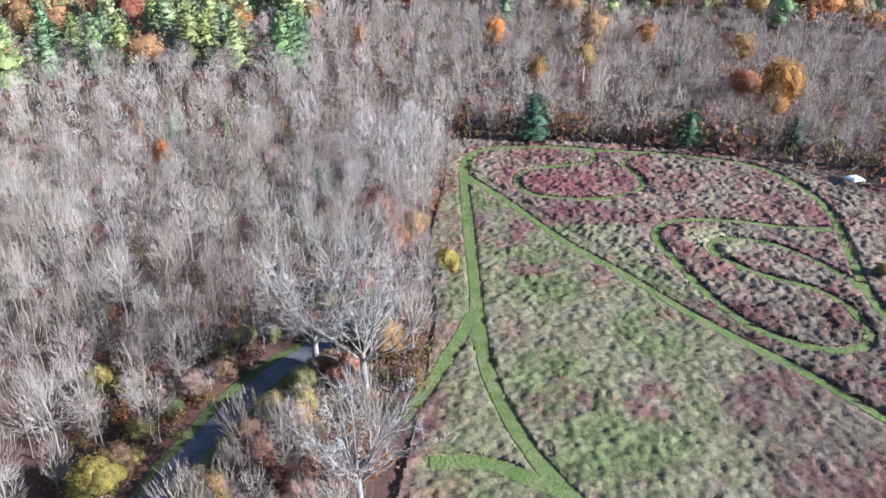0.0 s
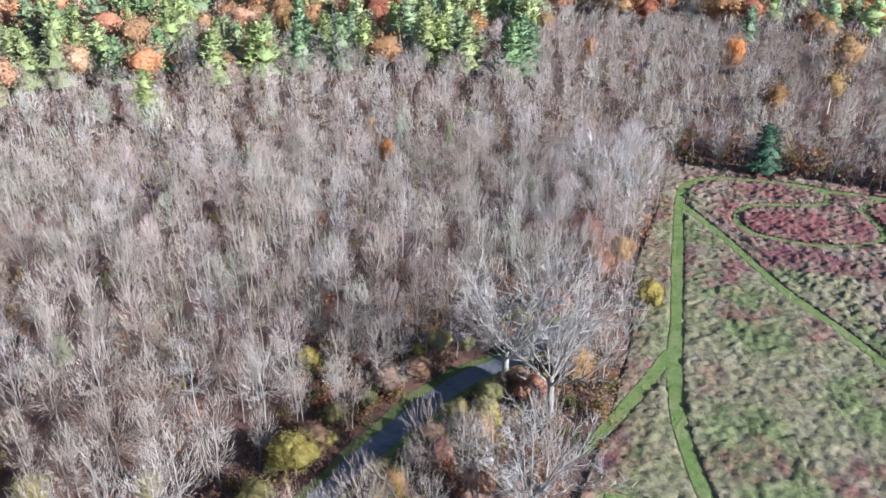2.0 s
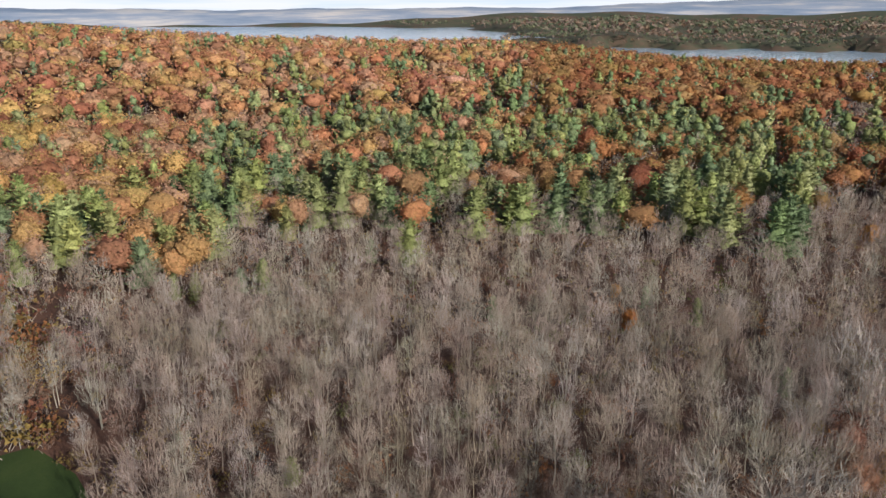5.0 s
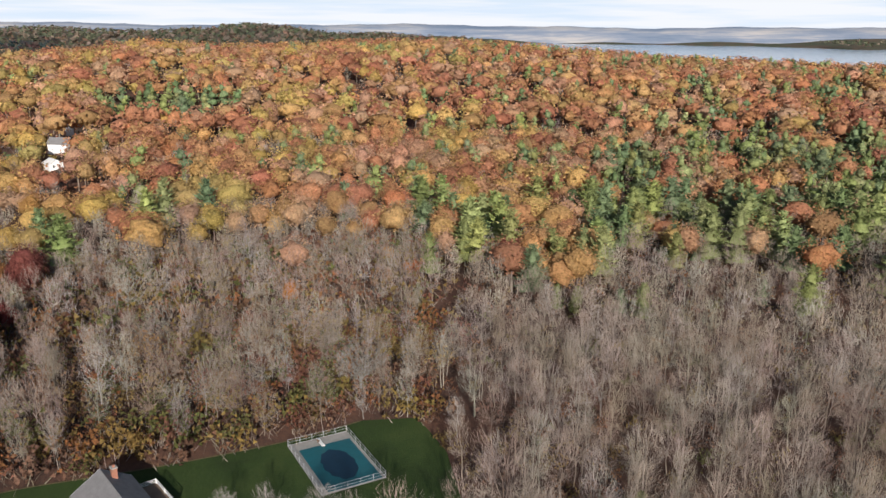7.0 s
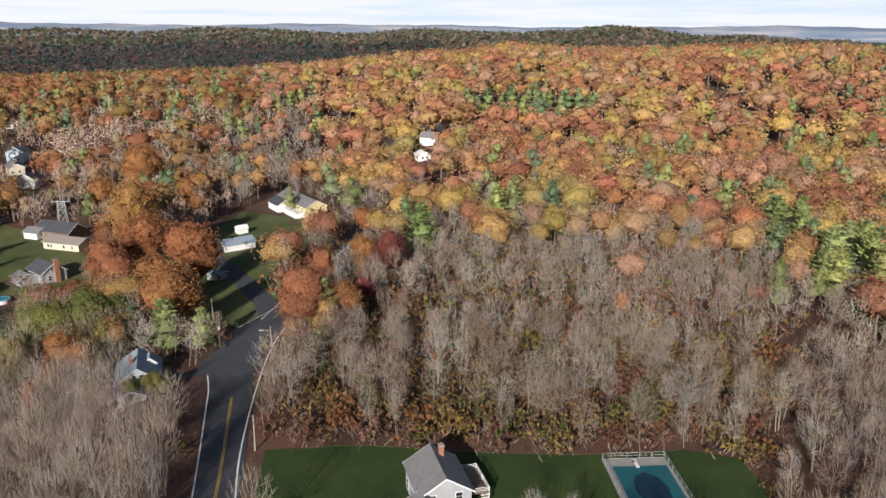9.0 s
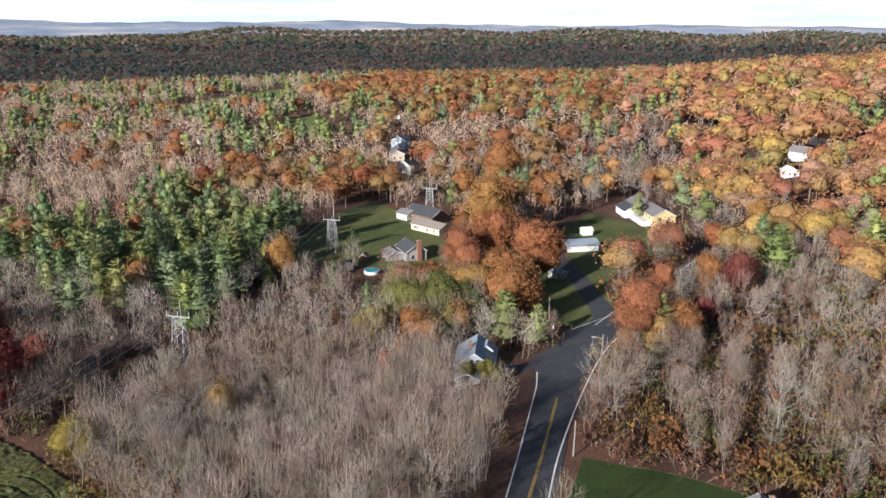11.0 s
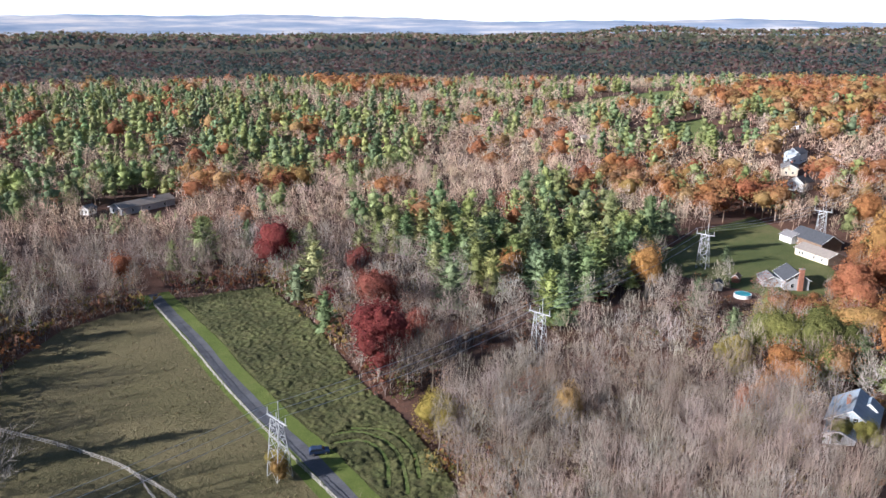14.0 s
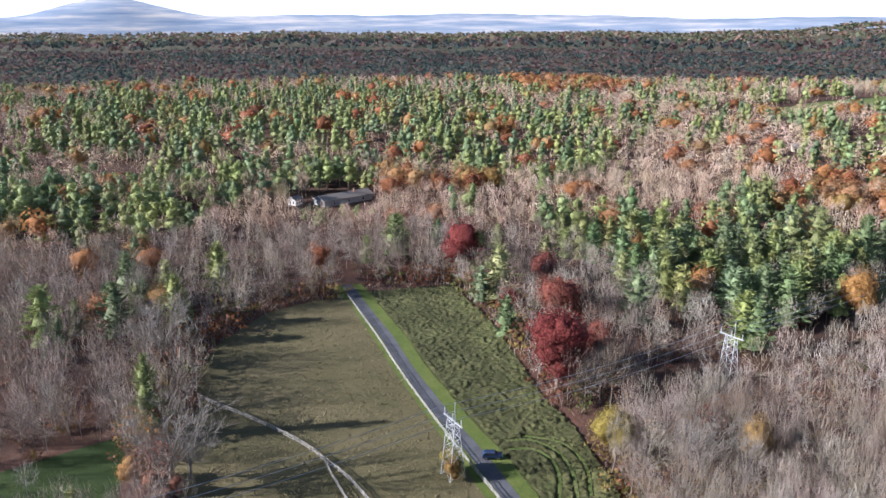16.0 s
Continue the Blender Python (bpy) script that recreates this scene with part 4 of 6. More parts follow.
single = []
for level, spacing, dmin, dmax in ((0, 5.2, 58, 185), (5, 6.4, 185, 320), (1, 7.6, 320, 470), (2, 11.6, 470, 1180)):
    x, y = scatter(spacing, dmin, dmax)
    b, o, p1, p2, a, d = woods(x, y)
    thin = (a > 60) & (a < 104) & (d < 215) & (rng.uniform(size=len(x)) < 0.5) | (a > 45) & (a < 95) & (d > 1030)
    x, y, b, o, p1, p2, a, d = (q[~thin] for q in (x, y, b, o, p1, p2, a, d))
    u = rng.uniform(size=len(x))
    kinds = np.where(u < b, "bare", np.where(u < o, "oak", "pine"))
    room = rng.uniform(size=len(x))
    for kind in ("bare", "oak", "pine"):
        w = (kinds == kind) & (room > {"bare": 0.0, "oak": 0.26, "pine": 0.36}[kind])
        xs, ys = x[w], y[w]
        sc = rng.uniform(*HEIGHTS[kind], len(xs))
        if kind == "bare":
            sc *= np.where(a[w] > 100, np.where(d[w] > 400, 1.4, 1.26), 1.06)
        if kind == "oak":
            sc *= {0: 1.0, 5: 1.1, 1: 1.16, 2: 1.32}[level]
        if kind == "pine":
            sc *= {0: 1.0, 5: 1.0, 1: 1.0, 2: 1.05}[level]
        sc = np.minimum(sc, low_cover(xs, ys) / OBJECT_HEIGHT[kind])
        turn = rng.uniform(0, 6.28, len(xs))
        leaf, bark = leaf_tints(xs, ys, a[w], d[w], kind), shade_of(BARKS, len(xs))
        # far southern bark lightened and warmed, sunlight put into its tint
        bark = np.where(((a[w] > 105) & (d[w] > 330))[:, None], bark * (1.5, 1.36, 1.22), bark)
        if level == 0:
            near = np.argsort(np.hypot(xs, ys))[: 240 if kind == "bare" else 90]
            alone = np.zeros(len(xs), bool)
            alone[near] = True
            single.append((kind, xs[alone], ys[alone], sc[alone], turn[alone]))
            xs, ys, sc, turn, leaf, bark = xs[~alone], ys[~alone], sc[~alone], turn[~alone], leaf[~alone], bark[~alone]
        if len(xs):
            nm, lb, ct = LABELS[kind]
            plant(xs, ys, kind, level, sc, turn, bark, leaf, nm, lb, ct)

x, y = scatter(4.2, 55, 330)
d_, a_ = np.hypot(x, y), np.degrees(np.arctan2(-x, y))
edge_of = np.minimum(off_line(BROWN + BROWN[:1], x, y), off_line(GREEN + GREEN[:1], x, y)) < 15
edge_of |= (y > 150) & (off_line(MEADOW + MEADOW[:1], x, y) < 18)
thick = (a_ > 64) & (a_ < 104) & (d_ > 115) & (d_ < 275) | edge_of
w = rng.uniform(size=len(x)) < 0.45 + 0.5 * patches(x, y, 40, 21) + 0.75 * thick
x, y = x[w], y[w]
near = np.hypot(x, y) < 190
for lv, m in ((0, near), (1, ~near)):
    n = int(m.sum())
    plant(x[m], y[m], "bush", lv, rng.uniform(0.5, 1.15, n) * np.where(thick[w][m], 2.0, 1.0), rng.uniform(0, 6.28, n), shade_of(BARKS, n) * 0.85, shade_of(BUSHES, n), "undergrowth", "tangled rust and yellow-green brush under the bare trees", "undergrowth")

# far woods as tufts of crown; cloud shade and sun are put into their tints
for sp, dmin, dmax, size in ((16.5, 1180, 2300, 1.0), (38.0, 2300, 4300, 2.1)):
    x, y = scatter(sp, dmin, dmax)
    w = (height(x, y) > -13) | (np.degrees(np.arctan2(-x, y)) % 360 > 67)
    x, y = x[w], y[w]
    n = len(x)
    green = rng.uniform(size=n) < 0.22 + 0.55 * smooth((patches(x, y, 420, 31) - 0.25) / 0.5)
    # dark bluish tints, coloured as if under cloud shade
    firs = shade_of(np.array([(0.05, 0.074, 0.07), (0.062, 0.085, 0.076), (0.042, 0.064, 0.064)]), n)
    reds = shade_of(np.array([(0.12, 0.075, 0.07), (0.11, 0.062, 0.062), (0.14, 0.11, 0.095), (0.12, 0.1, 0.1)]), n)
    # northern and farthest crowns get brighter copies, coloured as if sunlit
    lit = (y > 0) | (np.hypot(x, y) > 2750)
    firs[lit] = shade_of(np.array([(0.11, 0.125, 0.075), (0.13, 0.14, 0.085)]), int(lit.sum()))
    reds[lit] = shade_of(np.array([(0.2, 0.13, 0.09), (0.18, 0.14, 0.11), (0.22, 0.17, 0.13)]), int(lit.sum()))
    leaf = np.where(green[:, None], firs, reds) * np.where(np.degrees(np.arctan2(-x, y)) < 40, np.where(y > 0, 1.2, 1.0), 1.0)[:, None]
    plant(x, y, "clump", 3, rng.uniform(0.8, 1.3, n) * size, rng.uniform(0, 6.28, n), leaf, leaf, "far_woodland", "distant mixed autumn and evergreen forest, cloud shade put into its tints", "woodland")

# ---- single trees nearest the hover point ----
TINT_ROWS = {"bare": BARKS, "oak": ORANGES, "pine": GREENS}
TREE_NAMES = {"bare": ("bare_tree", "tall grey leafless tree with fine upswept twigs", "tree", "bare trees of the wood"), "oak": ("oak_tree", "oak tree with a lumpy crown of rust-orange leaves", "tree", "autumn oaks"), "old": ("old_tree", "broad old leafless tree with crooked pale limbs", "tree", "old trees"), "clinging": ("leaf_holding_tree", "bare tree still holding thin rust leaves", "tree", "leaf-holding trees"), "shrub": ("shrub", "leafy autumn shrub", "shrub", "shrubs"), "pine": ("pine_tree", "white pine with ragged tiers of green boughs", "tree", "scattered pines")}


def tree_meshes(kind, shape, tint, bark):
    """Trunk-and-limb mesh and crown mesh of one shape."""
    v, f, m, gain = SHAPES[(kind, 0)][shape]
    if kind in ("bare", "clinging", "old"):
        heavy = np.zeros(len(f), bool)
        heavy[: 12 if kind == "old" else 28] = True
    else:
        heavy = m == 0
    out = []
    for nm, w in (("trunk", heavy), ("crown", ~heavy)):
        used, inv = np.unique(f[w], return_inverse=True)
        mm = m[w]
        vm = np.zeros(len(v), int)
        vm[f.ravel()] = np.repeat(m, 3)
        vk = vm[used]
        t = np.where(((vk == 0) | (vk == 3))[:, None], np.asarray(bark)[None] * np.where(vk == 0, 0.8, 1.02)[:, None], np.asarray(tint)[None]) * gain[used][:, None]
        out.append((nm, mesh_of(nm, v[used], inv.reshape(-1, 3), [M_BARK, M_LEAF, M_NEEDLE, M_BARK], mm, t, False)))
    return out


def single_tree(kind, meshes, x, y, sc, turn, label=None, name=None):
    nm, lb, ct, gr = TREE_NAMES[kind]
    e = new(name or nm)
    e.matrix_basis = Matrix.Translation((x, y, zat(x, y) - 0.05)) @ Matrix.Rotation(turn, 4, "Z") @ Matrix.Diagonal((sc, sc, sc, 1))
    tagged(e, label or lb, ct, gr if not label else "")
    for pn, me in meshes:
        new(pn, me).parent = e
    return e


for kind, xs, ys, scs, turns in single:
    bank = [tree_meshes(kind, k % len(SHAPES[(kind, 0)]), TINT_ROWS[kind][k % len(TINT_ROWS[kind])], BARKS[k % len(BARKS)]) for k in range(7)]
    for x0, y0, s0, t0 in zip(xs, ys, scs, turns):
        single_tree(kind, bank[rng.integers(0, 7)], x0, y0, s0, t0)

# ---- trees that stand out: x, y, height ----
PINES = [(-187.0, 187.8, 20.6), (-133.1, 171.5, 17.2), (-148.0, 171.6, 8.3), (-153.2, 133.9, 10.8), (-158.4, 130.6, 8.2), (-168.8, 117.6, 8.0), (-163.8, 120.0, 6.1), (-94.4, 155.3, 6.9), (-89.0, 173.7, 5.4), (-66.8, 184.0, 6.9), (-52.6, 180.4, 7.9), (-82.0, 76.5, 6.1), (-26.5, 155.9, 6.6), (-178.9, 192.3, 21.5), (-179.8, 116.2, 16.7), (-210.7, 98.2, 14.5), (-168.7, 124.0, 6.6), (-188.1, -109.8, 6.9)]
OLIVES = [(-198.1, -91.4, 19.0), (-194.9, -98.9, 18.0), (-203.0, -86.2, 16.3), (-196.1, -105.9, 15.0), (-183.0, -88.0, 12.0), (-208.0, -97.0, 17.0), (-190.5, -84.0, 14.0)]
PINES2 = [(10.5, -246.7, 13.0), (1.5, -255.3, 14.0), (-7.1, -259.5, 12.0), (-17.1, -263.7, 13.0), (17.6, -232.0, 12.0), (-21.5, -253.2, 10.0), (-9.7, -309.2, 15.0), (17.3, -364.3, 14.3), (34.2, -389.0, 9.7), (14.7, -230.6, 13.7), (0.5, -262.9, 11.7), (-9.6, -258.4, 13.6), (-92.6, -281.7, 12.6), (-110.1, -290.7, 17.2), (-127.1, -292.2, 13.5), (-146.2, -274.6, 13.2), (-267.1, -164.6, 7.8), (-223.2, -193.3, 17.7), (-169.3, -198.1, 20.3), (-246.9, -186.3, 26.8), (-245.9, -205.2, 25.7)]
SPRUCES = [(22.2, 187.1, 12.9), (59.8, 183.3, 10.1), (87.2, 185.5, 8.4), (76.5, 259.9, 7.5)]
OAKS = [(-134.8, 215.4, 11.4), (-244.0, 234.2, 8.1), (-216.5, 196.5, 10.1), (-194.6, 219.0, 13.3), (-75.5, 184.7, 5.8), (-63.8, 166.3, 7.5), (-30.1, 278.5, 9.0), (11.2, 331.7, 10.8), (16.8, 271.8, 14.0), (87.2, 201.1, 19.6), (102.7, 310.7, 8.6), (-227.0, 90.9, 7.2), (-211.4, 93.8, 6.2), (-200.7, 52.0, 8.2), (-245.2, 137.7, 10.7), (-213.5, 91.8, 5.5)]
BIGOAKS = [(-200.8, -69.4, 24.4), (-250.7, -79.7, 26.9), (-279.3, -108.9, 33.9), (-243.3, -105.5, 21.5), (-388.1, -146.7, 30.8), (-347.9, -150.6, 22.3), (-322.3, -123.1, 25.7), (-212.0, -158.5, 19.5), (-184.1, -31.5, 21.0), (-188.6, -22.8, 15.3), (-236.9, -22.1, 14.7), (-286.3, -25.9, 13.0), (-324.6, -14.0, 14.3), (-223.3, -32.3, 14.1), (-173.1, -91.3, 9.6), (-224, -82, 22), (-262, -101, 26), (-300, -121, 27), (-231, -97, 20)]
MAPLES = [(-103.4, -157.6, 24.1), (-125.0, -191.6, 20.1), (-139.5, -224.8, 16.5), (-121.1, -253.6, 22.3), (-124.3, -169.3, 13.6), (-118.3, -210.3, 9.7), (-202.8, 123.3, 13.4), (-233.8, -13.1, 17.0), (-206.9, -18.5, 10.7)]
GOLDS = [(-38.8, 65.9, 7.6), (-66.1, 51.9, 5.3), (-88.0, 62.6, 4.6), (-46.7, 86.4, 4.7), (-53.7, 57.0, 4.5), (-18.0, 81.4, 4.7), (-285.3, 70.7, 10.1), (-197.8, -116.2, 7.2), (-98.8, -125.8, 12.6), (-178.9, -103.5, 13.3), (-172.7, -91.1, 6.7), (-63.6, -134.6, 6.1), (-62.3, -131.7, 5.4), (0.7, 119.2, 6.2), (77.8, 121.2, 2.9), (-99.2, -127.8, 11.2)]
GREYS = [(-17.9, 91.2, 15.9), (-10.2, 86.2, 23.8), (-9.0, 65.8, 16.4), (-10.4, 155.3, 28.7), (-19.4, 138.6, 12.0), (-18.9, 167.8, 24.8), (-4.1, 171.8, 18.9), (-8.8, 113.3, 12.7), (-56.0, 108.5, 9.9), (-69.6, 147.7, 12.4), (-50.4, 78.5, 10.8), (-31.9, 87.0, 4.8), (-41.1, 83.2, 6.6), (-118.0, 62.5, 11.1), (-142.3, 51.9, 11.5), (-155.5, 1.5, 17.5), (-156.7, 2.2, 17.7), (-237.7, 47.7, 16.7)]
GREYS2 = [(-132.3, -131.7, 13.5), (-108.6, -109.2, 16.2), (-11.5, -215.0, 17.1), (-3.7, -240.4, 12.7), (19.0, -160.7, 9.7), (-126.9, -251.0, 17.5), (-571.3, -628.8, 19.7), (-600.5, -498.7, 24.5), (-112.9, -43.6, 15.2), (-105.9, -110.6, 18.0), (-151.6, -32.6, 18.2), (-181.2, -181.5, 8.1)]

HERO_TINTS = {
    "PINES": GREENS,
    "SPRUCES": np.array([(0.045, 0.085, 0.045), (0.055, 0.1, 0.045)]),
    "OAKS": np.array([(0.42, 0.17, 0.05), (0.4, 0.2, 0.06), (0.36, 0.13, 0.05)]),
    "BIGOAKS": np.array([(0.4, 0.19, 0.075), (0.37, 0.155, 0.07), (0.42, 0.235, 0.08), (0.34, 0.14, 0.07)]),
    "MAPLES": np.array([(0.21, 0.048, 0.042), (0.25, 0.085, 0.06), (0.2, 0.065, 0.052)]),
    "GOLDS": np.array([(0.31, 0.245, 0.06), (0.27, 0.22, 0.065), (0.3, 0.19, 0.065)]),
}


def heroes(rows, kind, tints, wide, name, label, barks=BARKS):
    bank = [tree_meshes(kind, k % len(SHAPES[(kind, 0)]), tints[k % len(tints)], barks[k % len(barks)]) for k in range(5)]
    for k, (x0, y0, h) in enumerate(rows):
        sc = h / OBJECT_HEIGHT[kind]
        e = single_tree(kind, bank[k % 5], x0, y0, sc, rng.uniform(0, 6.28), label, name)
        w = sc * wide * rng.uniform(0.9, 1.1)
        e.matrix_basis = e.matrix_basis @ Matrix.Diagonal((w / sc, w / sc, 1, 1))


heroes(PINES + PINES2, "pine", HERO_TINTS["PINES"], 1.35, "pine_tree", "sunlit green white pine standing above bare trees")
heroes(OLIVES, "oak", np.array([(0.17, 0.18, 0.055), (0.2, 0.2, 0.06), (0.15, 0.165, 0.05)]), 1.3, "broadleaf_tree", "broad tree still in olive-green leaf beside the house")
heroes(SPRUCES, "pine", HERO_TINTS["SPRUCES"], 1.9, "spruce_tree", "dense dark green spruce at the meadow's edge")
heroes(OAKS, "oak", HERO_TINTS["OAKS"], 1.05, "oak_tree", "bright orange oak in leaf among bare trees")
heroes(BIGOAKS, "oak", HERO_TINTS["BIGOAKS"], 1.2, "oak_tree", "large rust-orange oak with a billowing crown")
heroes(MAPLES, "oak", HERO_TINTS["MAPLES"], 1.3, "maple_tree", "dark crimson maple in full autumn leaf")
heroes(GOLDS, "shrub", HERO_TINTS["GOLDS"], 1.2, "small_tree", "small tree with bright yellow leaves")
heroes([(-17.9, 91.2, 18.5), (-10.2, 86.2, 21.0), (-9.0, 65.8, 16.0), (-19.4, 138.6, 11.0)] + GREYS[14:15] + GREYS2[:3] + [(-8.0, -150.0, 19.0), (-12.0, -154.0, 12.0)], "old", BARKS, 1.1, "old_tree", "broad old leafless tree with crooked pale limbs", np.array([(0.27, 0.245, 0.215), (0.24, 0.215, 0.185)]))
CLUSTER = [(-10, 155, 19), (-5, 160, 18), (-14, 162, 20), (-8, 168, 19), (-3, 172, 17), (-18.9, 167.8, 18), (-13, 149, 17), (-6, 150, 16), (-4, 143, 15), (-10, 175, 18)]
heroes(CLUSTER + [(-105.4, 17.1, 10.5), (-103.8, 23.3, 11.0), (-101.5, 31.0, 9.5)] + GREYS[7:14] + GREYS[16:] + GREYS2[4:], "bare", BARKS, 1.25, "bare_tree", "large pale grey bare tree with spreading limbs", np.array([(0.37, 0.335, 0.305), (0.33, 0.295, 0.265)]))

RUSTS = [(-9.5, 128, 7.5), (-5.5, 133, 6.5), (-12, 137, 8), (-14, 112, 6), (-8, 96, 6.5), (-13, 88, 6), (-18, 78, 5.5), (-22, 73, 5), (-16, 68, 6), (-26, 66, 5), (-4, -151, 6), (-1, -157, 7), (-9, -149, 5)]
heroes([(-158, -60, 7.5), (-160, -66.5, 6.0), (-156, -71, 7.0), (-161, -76, 8.0)], "shrub", np.array([(0.24, 0.22, 0.06), (0.2, 0.19, 0.06), (0.26, 0.16, 0.08)]), 1.1, "shrub", "yellow-green shrub in front of the pale house")
heroes(RUSTS, "shrub", np.array([(0.3, 0.15, 0.09), (0.33, 0.19, 0.07), (0.26, 0.12, 0.08)]), 1.25, "shrub", "rust-brown leafy shrub at the wood's edge")


def tuft(n, h, w):
    s = Sprig()
    for k in range(n):
        az, up = rng.uniform(0, 6.28), rng.uniform(0.2, 0.85)
        p = rng.normal(size=3) * (w * 0.4, w * 0.4, 0)
        side = np.array([-math.sin(az), math.cos(az), 0]) * w * rng.uniform(0.2, 0.45)
        e = p + way(az, up) * h * rng.uniform(0.7, 1.3)
        s.v.append(np.array([p - side, p + side, e]))
        s.f.append((s.n, s.n + 1, s.n + 2))
        s.m.append(1)
        s.n += 3
    return s.arrays()


def tussocks(poly, cell, step, tints_of, tall_of, avoid, name, label):
    """Rough growth in rounded tussocks, sunk flat where the mown paths run."""
    xs, ys = [p[0] for p in poly], [p[1] for p in poly]
    x0, x1, y0, y1 = min(xs), min(max(xs), 104), min(ys), max(ys)
    nx, ny = int((x1 - x0) / cell) + 3, int((y1 - y0) / cell) + 3
    ci, cj = np.meshgrid(np.arange(nx), np.arange(ny), indexing="ij")
    cx = x0 + (ci - 1 + rng.uniform(0.1, 0.9, ci.shape)) * cell
    cy = y0 + (cj - 1 + rng.uniform(0.1, 0.9, ci.shape)) * cell
    ch = rng.uniform(0.35, 1.0, ci.shape)
    ct = tints_of(cx.ravel(), cy.ravel()).reshape(nx, ny, 3)
    soft = sum(np.roll(np.roll(ct, a, 0), b, 1) for a in (-1, 0, 1) for b in (-1, 0, 1)) / 9
    ct = (0.35 * ct + 0.65 * soft) * rng.uniform(0.5, 0.68, (nx, ny, 1))
    gx_, gy_ = np.meshgrid(np.arange(x0, x1, step), np.arange(y0, y1, step), indexing="ij")
    x = gx_ + rng.uniform(-0.3, 0.3, gx_.shape) * step
    y = gy_ + rng.uniform(-0.3, 0.3, gx_.shape) * step
    bi, bj = ((x - x0) / cell).astype(int) + 1, ((y - y0) / cell).astype(int) + 1
    lift, near, tint = np.zeros(x.shape), np.full(x.shape, 1e9), np.zeros((*x.shape, 3))
    for di in (-1, 0, 1):
        for dj in (-1, 0, 1):
            i, j = np.clip(bi + di, 0, nx - 1), np.clip(bj + dj, 0, ny - 1)
            d = np.hypot(x - cx[i, j], y - cy[i, j])
            lift = np.maximum(lift, ch[i, j] * np.sqrt(np.maximum(0, 1 - (d / (0.8 * cell)) ** 2)))
            m = d < near
            near, tint = np.where(m, d, near), np.where(m[..., None], ct[i, j], tint)
    clear = np.full(x.shape, 1e9)
    for path, w in avoid:
        clear = np.minimum(clear, off_line(curve(path, 3.0), x, y) - w)
    ok = inside(poly, x, y) & (clear > -0.05)
    z = height(x, y) + 0.03 + 0.5 * lift * tall_of(x, y) * (0.35 + 0.65 * smooth(clear / 0.5)) + rng.uniform(0, 0.06, x.shape)
    number = np.arange(x.size).reshape(x.shape)
    quad = np.stack([number[:-1, :-1], number[1:, :-1], number[1:, 1:], number[:-1, 1:]], -1)[ok[:-1, :-1] & ok[1:, :-1] & ok[1:, 1:] & ok[:-1, 1:]]
    used, inv = np.unique(quad, return_inverse=True)
    v = np.stack([x, y, z], -1).reshape(-1, 3)[used]
    me = mesh_of(name, v, inv.reshape(-1, 4), [M_TUSSOCK], None, tint.reshape(-1, 3)[used], False)
    return tagged(new(name, me), label, "grass", kind="stuff")


SHAPES[("tuft", 0)] = [tuft(12, 0.5, 0.36) for _ in range(6)]
SHAPES[("tuft", 1)] = [tuft(6, 0.45, 0.8) for _ in range(4)]


def tufts(poly, spacing, level, tints_of, name, label, avoid=(), keep=1.0, tall_of=None):
    xs, ys = [p[0] for p in poly], [p[1] for p in poly]
    gx_, gy_ = np.meshgrid(np.arange(min(xs), max(xs), spacing), np.arange(min(ys), max(ys), spacing))
    x = gx_.ravel() + rng.uniform(-0.5, 0.5, gx_.size) * spacing
    y = gy_.ravel() + rng.uniform(-0.5, 0.5, gx_.size) * spacing
    ok = inside(poly, x, y) & (rng.uniform(size=len(x)) < keep)
    for path, w in avoid:
        ok &= off_line(curve(path, 3.0), x, y) > w
    x, y = x[ok], y[ok]
    t = tints_of(x, y)
    grown = rng.uniform(0.6, 1.35, len(x)) * (tall_of(x, y) if tall_of else 1.0)
    plant(x, y, "tuft", level, grown, rng.uniform(0, 6.28, len(x)), t, t, name, label, "grass")


